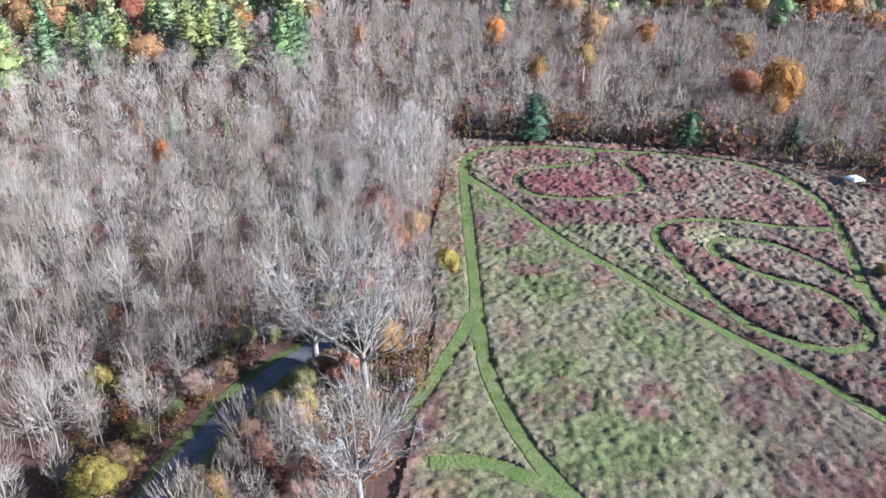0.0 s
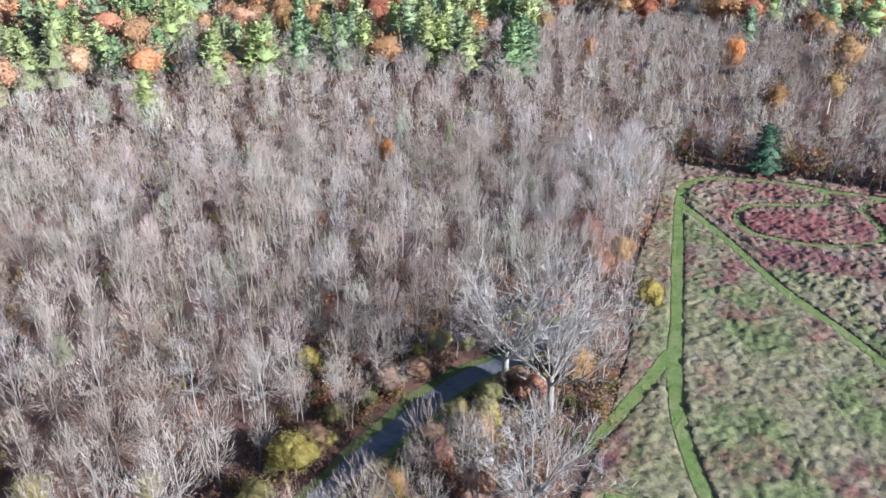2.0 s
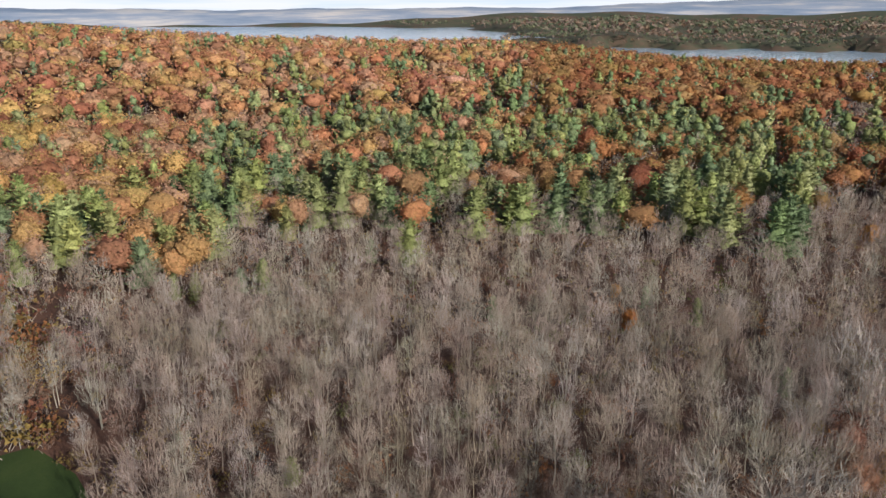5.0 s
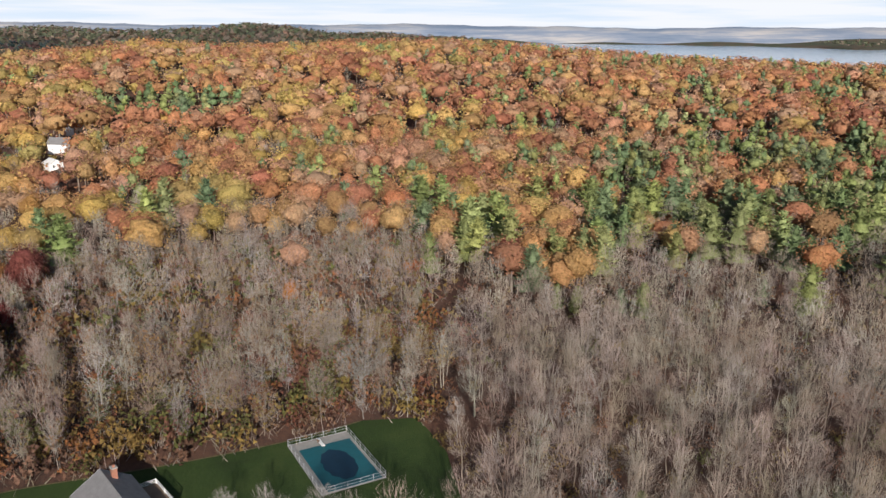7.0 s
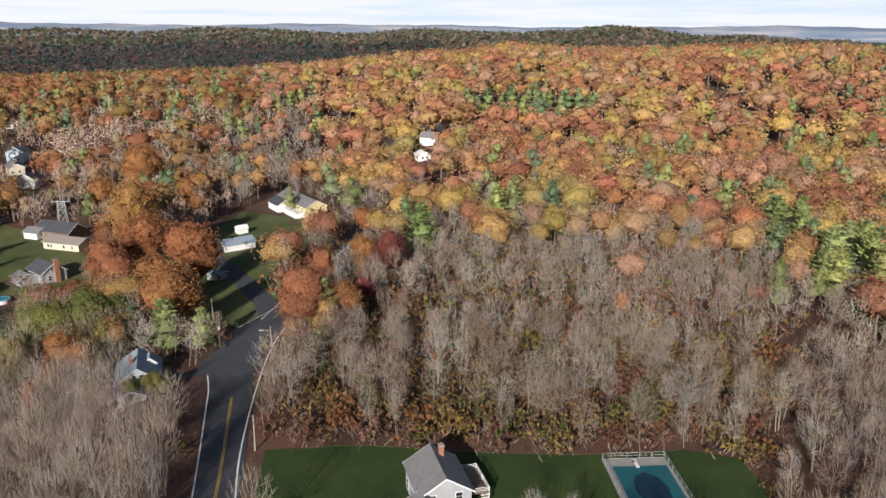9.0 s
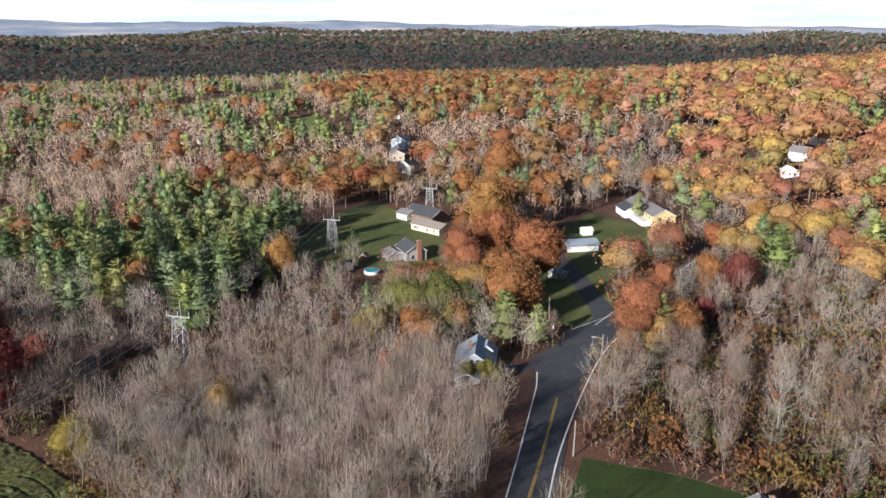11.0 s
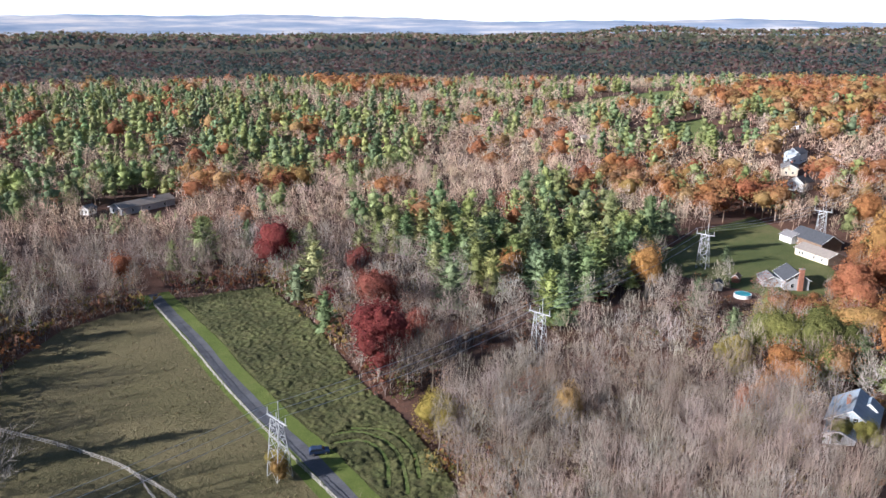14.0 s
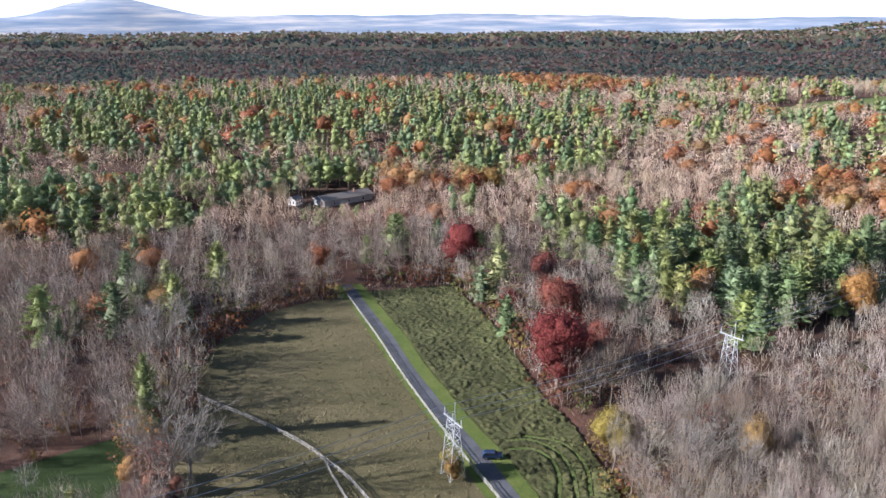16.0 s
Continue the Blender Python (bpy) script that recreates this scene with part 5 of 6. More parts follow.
def meadow_tints(x, y):
    n = len(x)
    straw = shade_of(np.array([(0.31, 0.27, 0.15), (0.28, 0.25, 0.13), (0.36, 0.32, 0.2), (0.2, 0.2, 0.085)]), n, 0.25)
    green = shade_of(np.array([(0.2, 0.235, 0.085), (0.24, 0.26, 0.11), (0.17, 0.2, 0.07)]), n, 0.3)
    red = shade_of(np.array([(0.27, 0.085, 0.08), (0.29, 0.115, 0.085), (0.23, 0.08, 0.08), (0.18, 0.085, 0.095), (0.28, 0.15, 0.11)]), n, 0.22)
    tan = shade_of(np.array([(0.3, 0.23, 0.16), (0.25, 0.185, 0.135), (0.33, 0.27, 0.19), (0.33, 0.2, 0.13), (0.22, 0.175, 0.125)]), n, 0.3)
    u = patches(x, y, 30, 41) + rng.normal(size=n) * 0.17
    v = patches(x, y, 17, 43) + rng.normal(size=n) * 0.2
    k = patches(x, y, 9, 47) + rng.normal(size=n) * 0.15
    across = (x - 4.4) * 0.85 + (y - 165.3) * 0.53
    t = np.where((u > 0.6)[:, None], green, straw)
    t = np.where(((x < 3.5) & (v < 0.8))[:, None], tan * (1.0, 0.98, 0.85), t)
    west_red = (across < 3) & ((x < 4) & (v < 0.42) & (y > 78) | (np.hypot(x - 12, y - 138) < 9) & (v < 0.5) | (v < 0.1))
    t = np.where(west_red[:, None], np.where((k > 0.5)[:, None], red, tan), t)
    # beyond the diagonal path the growth is browner, straw holding out close to it
    corner = (x - 40.5) * 0.86 + (y - 88) * -0.1 + 9 * (u - 0.5) > np.where(y < 112, 0, 99)
    east = (across + 9 * (u - 0.5) > np.where(y < 140, 9, 2)) | corner
    t = np.where(east[:, None], np.where((v > 0.5)[:, None], tan, red), t)
    t = np.where((east & ((k > 0.8) | (u > 0.86)))[:, None], tan * 1.15, t)
    t = np.where((east & (k < 0.06))[:, None], straw * 0.9, t)
    t = np.where(corner[:, None], t * 0.72, t)
    heart = np.hypot((x - 30) / 14, (y - 162) / 10) + rng.normal(size=n) * 0.15 < 1.0
    t = np.where((heart & (v < 0.9) & (k < 0.85))[:, None], red * (1.08, 0.95, 1.0), t)
    lower = (np.hypot((x - 26) / 11, (y - 146) / 5) + rng.normal(size=n) * 0.2 < 1.0) & (k < 0.8)
    t = np.where(lower[:, None], red * (0.9, 0.95, 1.0), t)
    pale = np.hypot(x - 52, (y - 134) * 0.8) + rng.normal(size=n) * 1.2 < 4.5
    return np.where(pale[:, None], straw * 1.35, t) * 0.86


def meadow_height(x, y):
    """Brush past the diagonal path stands about knee to waist high, the grass lower, both in drifts."""
    across = (x - 4.4) * 0.85 + (y - 165.3) * 0.53
    return (0.75 + 0.6 * patches(x, y, 7, 53)) * np.where(across > 3, 1.6, 1.0)


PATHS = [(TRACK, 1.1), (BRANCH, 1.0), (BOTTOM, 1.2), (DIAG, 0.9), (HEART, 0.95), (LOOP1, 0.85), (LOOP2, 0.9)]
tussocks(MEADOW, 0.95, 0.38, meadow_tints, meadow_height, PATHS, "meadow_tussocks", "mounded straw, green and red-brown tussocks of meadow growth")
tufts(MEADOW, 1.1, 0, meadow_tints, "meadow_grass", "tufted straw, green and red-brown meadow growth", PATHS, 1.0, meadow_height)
tussocks(GREEN, 1.0, 0.42, lambda x, y: shade_of(np.array([(0.2, 0.215, 0.075), (0.25, 0.245, 0.1), (0.15, 0.165, 0.06)]), len(x), 0.25) * (0.5 + 0.3 * patches(x, y, 30, 61))[:, None], lambda x, y: 0.8 + 0.8 * patches(x, y, 11, 63), [(DRIVE, 5.7)] + [(q, 0.5) for q in RUTS], "field_tussocks", "dark olive tussocks of rough field growth")
tufts(GREEN, 1.6, 0, lambda x, y: shade_of(np.array([(0.19, 0.205, 0.075), (0.23, 0.235, 0.095), (0.145, 0.16, 0.06), (0.27, 0.25, 0.125)]), len(x)) * 0.7, "field_grass", "dark olive tufts of rough field growth", [(DRIVE, 5.6)])
tufts(BROWN, 1.5, 1, lambda x, y: shade_of(np.array([(0.2, 0.165, 0.085), (0.15, 0.125, 0.06), (0.24, 0.2, 0.12)]), len(x)), "pasture_grass", "short dry tufts scattered over the pasture", [(DRIVE, 3.5)], 0.6)

CLINGING = [(-6.1, -147.6, 16.0), (-2, -158, 18), (-205, 52, 11), (-160, 60, 12), (-172, 35, 12), (-150, 22, 10), (-166, 12, 13), (-190, 75, 13), (-140, 68, 11), (-148, 78, 12), (-118, -120, 13), (-112, -118, 12), (-125, -122, 13), (-104, -122, 10), (-160, -28, 15), (-175, -22, 14), (-215, -110, 15), (-225, -118, 16), (-207, -114, 14), (-232, -128, 14)]
heroes(CLINGING, "clinging", np.array([(0.26, 0.1, 0.07), (0.36, 0.2, 0.08), (0.33, 0.18, 0.1), (0.38, 0.26, 0.09)]), 1.15, "leaf_holding_tree", "bare tree still holding thin rust leaves")

# rounded bushes either side of the lane
side_rows = []
lane_line = curve(LANE, 4.5)
lane_turn = np.gradient(lane_line, axis=0)
for k in range(2, len(lane_line) - 1):
    for sd in (-1, 1):
        off = sd * rng.uniform(4.5, 8.5)
        tn = lane_turn[k] / np.linalg.norm(lane_turn[k])
        side_rows.append((lane_line[k][0] - tn[1] * off, lane_line[k][1] + tn[0] * off, rng.uniform(2.4, 4.6)))
heroes([r_ for r_ in side_rows if not inside(MEADOW, r_[0], r_[1])], "shrub", np.array([(0.25, 0.21, 0.075), (0.28, 0.17, 0.1), (0.2, 0.19, 0.075), (0.3, 0.24, 0.07), (0.22, 0.15, 0.11)]), 1.5, "shrub", "rounded tan and olive bush beside the lane")

# brush along the lane
x = rng.uniform(-46, -2.5, 900)
y = rng.uniform(42, 116, 900)
dl = off_line(LANE, x, y)
w = (dl > 3.6) & (dl < 22) & ~inside(MEADOW, x, y)
x, y = x[w], y[w]
n = len(x)
plant(x, y, "bush", 0, rng.uniform(0.4, 0.85, n), rng.uniform(0, 6.28, n), shade_of(BARKS, n) * 0.8, shade_of(BUSHES, n), "undergrowth", "yellow and rust brush lining the lane", "undergrowth")

# ---- built things ----
M_WHITE = painted("white_paint", (0.78, 0.78, 0.76), 0.5, 0, 0.06, 4)
M_CREAM = painted("cream_siding", (0.62, 0.55, 0.42), 0.6, 0, 0.07, 4)
M_YELLOW = painted("yellow_siding", (0.62, 0.52, 0.26), 0.6, 0, 0.06, 4)
M_BLUEW = painted("pale_blue_siding", (0.5, 0.58, 0.64), 0.6, 0, 0.07, 4)
M_GREYW = painted("grey_siding", (0.36, 0.37, 0.38), 0.7, 0, 0.1, 4)
M_BROWNW = painted("brown_wood", (0.2, 0.14, 0.1), 0.8, 0, 0.15, 5)
M_ROOFG = painted("grey_shingles", (0.2, 0.195, 0.195), 0.85, 0, 0.13, 7)
M_ROOFD = painted("dark_shingles", (0.07, 0.075, 0.085), 0.85, 0, 0.14, 7)
M_ROOFB = painted("blue_grey_shingles", (0.27, 0.33, 0.39), 0.8, 0, 0.13, 7)
M_ROOFT = painted("tan_shingles", (0.27, 0.24, 0.21), 0.85, 0, 0.12, 7)
M_BRICK = painted("brick", (0.33, 0.15, 0.1), 0.85, 0, 0.2, 9)
M_STEEL = painted("galvanised_steel", (0.46, 0.48, 0.49), 0.5, 0.4, 0.1, 3)
M_POLE = painted("weathered_pole", (0.3, 0.26, 0.22), 0.85, 0, 0.15, 5)
M_RAIL = painted("grey_fence_wood", (0.38, 0.36, 0.33), 0.85, 0, 0.16, 6)
M_LINE = painted("white_road_paint", (0.72, 0.72, 0.7), 0.7, 0, 0.14, 3)
M_YLINE = painted("yellow_road_paint", (0.45, 0.3, 0.06), 0.7, 0, 0.14, 3)
M_CONC = painted("concrete", (0.3, 0.29, 0.27), 0.9, 0, 0.14, 3)
M_POOL = painted("pool_cover_teal", (0.015, 0.1, 0.12), 0.35, 0, 0.12, 0.8)
M_POOLD = painted("pool_deep_blue", (0.008, 0.03, 0.055), 0.3, 0, 0.16, 0.6)
M_AQUA = painted("aqua_water", (0.05, 0.38, 0.42), 0.15, 0, 0.06, 1)
M_CARB = painted("dark_blue_car_paint", (0.04, 0.065, 0.13), 0.25, 0.3, 0.04, 2)
M_TYRE = painted("black_rubber", (0.02, 0.02, 0.02), 0.8, 0, 0.1, 8)
M_CHROME = painted("chrome", (0.7, 0.7, 0.72), 0.2, 0.9, 0.03, 3)
M_GATE = painted("yellow_gate_paint", (0.65, 0.42, 0.03), 0.5, 0, 0.08, 5)
M_PANE, _n, _l, _b = material("window_glass", 0.08)
_b.inputs["Base Color"].default_value = (0.02, 0.025, 0.03, 1)
_b.inputs["Specular IOR Level"].default_value = 0.6
M_WATER, _n, _l, _b = material("lake_water", 0.15)
# sky reflection of rippled water put into a pale blue base colour
_b.inputs["Base Color"].default_value = (0.36, 0.47, 0.58, 1)
_b.inputs["Specular IOR Level"].default_value = 0.5
_bp = _n.new("ShaderNodeBump")
_bp.inputs["Strength"].default_value = 0.1
_l.new(noise_tex(_n, _l, 0.05, 4), _bp.inputs["Height"])
_l.new(_bp.outputs[0], _b.inputs["Normal"])


def box(bm, x0, x1, y0, y1, z0, z1):
    v = [bm.verts.new((x, y, z)) for z in (z0, z1) for x, y in ((x0, y0), (x1, y0), (x1, y1), (x0, y1))]
    for f in ((3, 2, 1, 0), (4, 5, 6, 7), (0, 1, 5, 4), (1, 2, 6, 5), (2, 3, 7, 6), (3, 0, 4, 7)):
        bm.faces.new([v[k] for k in f])
    return v


def boxed(name, mat, parent, dims, label="", bevel=0.0):
    bm = bmesh.new()
    box(bm, *dims)
    if bevel:
        bmesh.ops.bevel(bm, geom=bm.edges[:], offset=bevel, segments=2, affect="EDGES", profile=0.6)
    return part(name, bm, mat, parent, label)


def rod(bm, a, b, r, sides=5, r2=None):
    a, b = Vector(a), Vector(b)
    w = (b - a).normalized()
    u = w.cross(Vector((0.31, 0.77, 0.55))).normalized()
    s = w.cross(u)
    ring = [[bm.verts.new(p + (u * math.cos(k * 2 * math.pi / sides) + s * math.sin(k * 2 * math.pi / sides)) * q) for k in range(sides)] for p, q in ((a, r), (b, r if r2 is None else r2))]
    for k in range(sides):
        bm.faces.new((ring[0][k], ring[0][(k + 1) % sides], ring[1][(k + 1) % sides], ring[1][k]))
    bm.faces.new(ring[0][::-1])
    bm.faces.new(ring[1])


def rodded(name, mat, parent, ends, r, label="", sides=5):
    bm = bmesh.new()
    for a, b in ends:
        rod(bm, a, b, r, sides)
    return part(name, bm, mat, parent, label)


def base(name, x, y, turn, label, category, group="", lift=0.0):
    e = new(name)
    e.matrix_basis = pose(x, y, zat(x, y) + lift, 0, 0, turn)
    return tagged(e, label, category, group)


def window(parent, x, y, z, w, h, face):
    """A window set into the wall: face is the outward axis, 'x+', 'x-', 'y+' or 'y-'."""
    s = 1 if face[1] == "+" else -1
    if face[0] == "x":
        fr = boxed("window", M_WHITE, parent, (x - 0.06, x + 0.06, y - w / 2 - 0.1, y + w / 2 + 0.1, z - 0.1, z + h + 0.1))
        boxed("pane", M_PANE, fr, (x + s * 0.02, x + s * 0.075, y - w / 2, y + w / 2, z, z + h))
        boxed("glazing_bar", M_WHITE, fr, (x + s * 0.05, x + s * 0.09, y - w / 2, y + w / 2, z + h / 2 - 0.03, z + h / 2 + 0.03))
    else:
        fr = boxed("window", M_WHITE, parent, (x - w / 2 - 0.1, x + w / 2 + 0.1, y - 0.06, y + 0.06, z - 0.1, z + h + 0.1))
        boxed("pane", M_PANE, fr, (x - w / 2, x + w / 2, y + s * 0.02, y + s * 0.075, z, z + h))
        boxed("glazing_bar", M_WHITE, fr, (x - w / 2, x + w / 2, y + s * 0.05, y + s * 0.09, z + h / 2 - 0.03, z + h / 2 + 0.03))


def gabled(e, L, W, wall_h, roof_h, wall, roof, over=0.4, cx=0.0, cy=0.0, z0=-0.6):
    """Walls with gables and a two-sided roof; the ridge runs along x."""
    bm = bmesh.new()
    x0, x1, y0, y1 = cx - L / 2, cx + L / 2, cy - W / 2, cy + W / 2
    v = {}
    for i, x in enumerate((x0, x1)):
        for j, (y, z) in enumerate(((y0, z0), (y1, z0), (y1, wall_h), (cy, wall_h + roof_h), (y0, wall_h))):
            v[i, j] = bm.verts.new((x, y, z))
    bm.faces.new([v[0, k] for k in (4, 3, 2, 1, 0)])
    bm.faces.new([v[1, k] for k in (0, 1, 2, 3, 4)])
    for a, b in ((0, 1), (1, 2), (2, 3), (3, 4), (4, 0)):
        bm.faces.new((v[0, a], v[0, b], v[1, b], v[1, a]))
    bmesh.ops.recalc_face_normals(bm, faces=bm.faces[:])
    part("wall", bm, wall, e)
    k = roof_h / (W / 2)
    for s in (-1, 1):
        bm = bmesh.new()
        ye, ze = cy + s * (W / 2 + over), wall_h - over * k
        ring = []
        for x in (x0 - over, x1 + over):
            ring.append([bm.verts.new(p) for p in ((x, ye, ze + 0.03), (x, cy, wall_h + roof_h + 0.03), (x, cy, wall_h + roof_h + 0.22), (x, ye, ze + 0.2))])
        bm.faces.new(ring[0])
        bm.faces.new(ring[1][::-1])
        for a in range(4):
            bm.faces.new((ring[0][a], ring[1][a], ring[1][(a + 1) % 4], ring[0][(a + 1) % 4]))
        bmesh.ops.recalc_face_normals(bm, faces=bm.faces[:])
        part("roof", bm, roof, e)
    for x in (x0 - over - 0.05, x1 + over + 0.05):
        bm = bmesh.new()
        for s in (-1, 1):
            ye, ze = cy + s * (W / 2 + over), wall_h - over * k
            a = [bm.verts.new((x + q, yy, zz)) for q in (-0.05, 0.05) for yy, zz in ((ye, ze - 0.06), (cy, wall_h + roof_h - 0.06), (cy, wall_h + roof_h + 0.18), (ye, ze + 0.18))]
            bm.faces.new(a[:4])
            bm.faces.new(a[4:][::-1])
            for i in range(4):
                bm.faces.new((a[i], a[(i + 1) % 4], a[4 + (i + 1) % 4], a[4 + i]))
        bmesh.ops.recalc_face_normals(bm, faces=bm.faces[:])
        part("trim", bm, M_WHITE, e)


def chimney(e, x, y, z0, z1, w=0.9, d=0.8):
    c = boxed("chimney", M_BRICK, e, (x - w / 2, x + w / 2, y - d / 2, y + d / 2, z0, z1))
    boxed("chimney_cap", M_CONC, c, (x - w / 2 - 0.1, x + w / 2 + 0.1, y - d / 2 - 0.1, y + d / 2 + 0.1, z1, z1 + 0.18))
    boxed("flue", M_BRICK, c, (x - 0.18, x + 0.18, y - 0.18, y + 0.18, z1 + 0.18, z1 + 0.5))


# grey-roofed house with its deck, garage wing and lawn
e = base("house", -115.2, 2.4, 15, "two-storey house with grey shingle roof and white trim", "house")
gabled(e, 10.4, 8.6, 4.6, 2.7, M_GREYW, M_ROOFG, 0.45)
gabled(e, 7.5, 7.0, 3.0, 1.9, M_GREYW, M_ROOFG, 0.4, 8.0, -3.8)
chimney(e, -3.2, 1.4, 5.5, 8.3)
for wy in (-2.2, 2.2):
    for wz in (0.9, 3.1):
        window(e, 5.2, wy, wz, 1.1, 1.3, "x+")
for wx in (-3.5, 0, 3.5):
    window(e, wx, -4.3, 1.0, 1.1, 1.4, "y-")
    window(e, wx, 4.3, 3.1, 1.0, 1.1, "y+")
boxed("door", M_WHITE, e, (4.0, 4.9, 4.28, 4.38, 0, 2.05))
deck = boxed("deck", M_BROWNW, e, (-4.6, 3.0, 4.3, 8.2, 2.0, 2.2))
for dx in (-4.5, -0.8, 2.9):
    boxed("deck_post", M_WHITE, deck, (dx - 0.08, dx + 0.08, 8.0, 8.16, -0.3, 3.1))
for a, b in (((-4.5, 8.1), (2.9, 8.1)), ((-4.5, 4.4), (-4.5, 8.1)), ((2.9, 4.4), (2.9, 8.1))):
    rodded("deck_rail", M_WHITE, deck, [((*a, z), (*b, z)) for z in (2.45, 2.75, 3.05)], 0.05, sides=4)
for k in range(6):
    boxed("deck_step", M_WHITE, deck, (3.0 + 0.3 * k, 3.3 + 0.3 * k, 6.6, 8.0, 1.8 - 0.33 * k, 1.88 - 0.33 * k))

# pale blue house by the junction
e = base("house", -168.5, -67.6, 19, "pale blue gabled house with a dormer and blue-grey roof", "house")
gabled(e, 12.0, 9.6, 4.2, 3.2, M_BLUEW, M_ROOFB, 0.4)
gabled(e, 3.6, 3.0, 5.4, 1.2, M_WHITE, M_ROOFB, 0.25, -3.0, 2.6, 3.5)
gabled(e, 4.0, 6.0, 2.6, 1.2, M_WHITE, M_ROOFB, 0.25, 8.0, -1.5)
chimney(e, 1.0, -1.4, 5.5, 8.2)
for wy in (-0.8, 0.8):
    window(e, 6.0, wy, 4.6, 0.9, 1.2, "x+")
for wx in (-3.5, 0.5, 4.0):
    window(e, wx, 4.8, 1.0, 1.1, 1.4, "y+")

# blue-roofed house with tall brick chimney
e = base("house", -263.6, -135.6, 50, "grey house with blue-grey roof and a tall brick chimney", "house")
gabled(e, 11.0, 8.4, 3.8, 2.8, M_GREYW, M_ROOFD, 0.4)
gabled(e, 7.0, 6.5, 2.4, 1.5, M_GREYW, M_ROOFG, 0.35, -1.5, -7.0)
chimney(e, 5.8, 1.0, -0.5, 8.0, 1.0, 1.7)
window(e, 5.5, -1.6, 1.0, 1.1, 1.5, "x+")
window(e, 5.5, -0.6, 4.3, 0.9, 1.1, "x+")
for wx in (-3, 0, 3):
    window(e, wx, 4.2, 1.0, 1.1, 1.3, "y+")

# long cream ranch house and the brown-roofed house behind it
e = base("house", -304.0, -146.6, 73, "long low cream house with a tan shingle roof", "house")
gabled(e, 17.0, 8.5, 2.9, 1.7, M_CREAM, M_ROOFT, 0.5)
for wx in (-6.0, -4.6, 1.5, 5.5):
    window(e, wx, -4.25, 0.9, 0.9, 1.2, "y-")
e = base("house", -320.0, -157.0, 70, "weathered house with a dark shingle roof", "house")
gabled(e, 18.0, 10.0, 3.6, 3.0, M_BROWNW, M_ROOFD, 0.5)
gabled(e, 7.0, 7.0, 2.8, 1.6, M_WHITE, M_ROOFG, 0.4, -9.0, -4.0)
window(e, -5, -5.0, 1.0, 1.2, 1.3, "y-")

# ranch house, shed and carport on the side street
e = base("house", -304.5, -79.5, 128, "low white ranch house with a grey roof", "house")
gabled(e, 13.0, 8.0, 2.8, 1.5, M_WHITE, M_ROOFB, 0.5)
for wx in (-4, -1, 3.5):
    window(e, wx, 4.0, 0.9, 1.3, 1.2, "y+")
boxed("garage_door", M_GREYW, e, (0.4, 2.9, 3.97, 4.08, 0, 2.1))
e = base("shed", -328.3, -83.2, 128, "small white garden shed with a pale roof", "shed")
gabled(e, 4.6, 3.4, 2.3, 1.1, M_WHITE, M_WHITE, 0.25)
boxed("door", M_GREYW, e, (-0.5, 0.5, 1.68, 1.78, 0, 1.95))
e = base("carport", -264.0, -76.0, 68, "small open carport with a blue-grey metal roof", "carport")
gabled(e, 5.6, 4.2, 2.4, 0.7, M_GREYW, M_ROOFB, 0.4)
boxed("garage_door", M_WHITE, e, (-1.4, 1.4, -2.18, -2.08, 0, 2.1))

# yellow-ended house with a white deck
e = base("house", -369.5, -64.2, 33, "long yellow and white house with a dark roof", "house")
gabled(e, 34.0, 10.5, 5.2, 2.8, M_YELLOW, M_ROOFG, 0.5, 0, 0, -1.5)
gabled(e, 12.0, 9.0, 3.4, 2.2, M_WHITE, M_ROOFD, 0.4, -8.0, -7.0, -1.5)
deck = boxed("deck", M_WHITE, e, (2.0, 16.0, -10.0, -5.3, 0.4, 2.6))
for dx in np.arange(2.1, 16.0, 1.98):
    boxed("deck_post", M_WHITE, deck, (dx - 0.07, dx + 0.07, -10.0, -9.86, 2.6, 3.7))
boxed("deck_rail", M_WHITE, deck, (2.0, 16.0, -9.98, -9.9, 3.55, 3.68))
for wy in (-2, 2):
    for wz in (0.8, 3.2):
        window(e, 17.0, wy, wz, 1.0, 1.3, "x+")
for wx in (-12, -6, 4, 9, 13):
    window(e, wx, -5.25, 3.0, 1.1, 1.3, "y-")

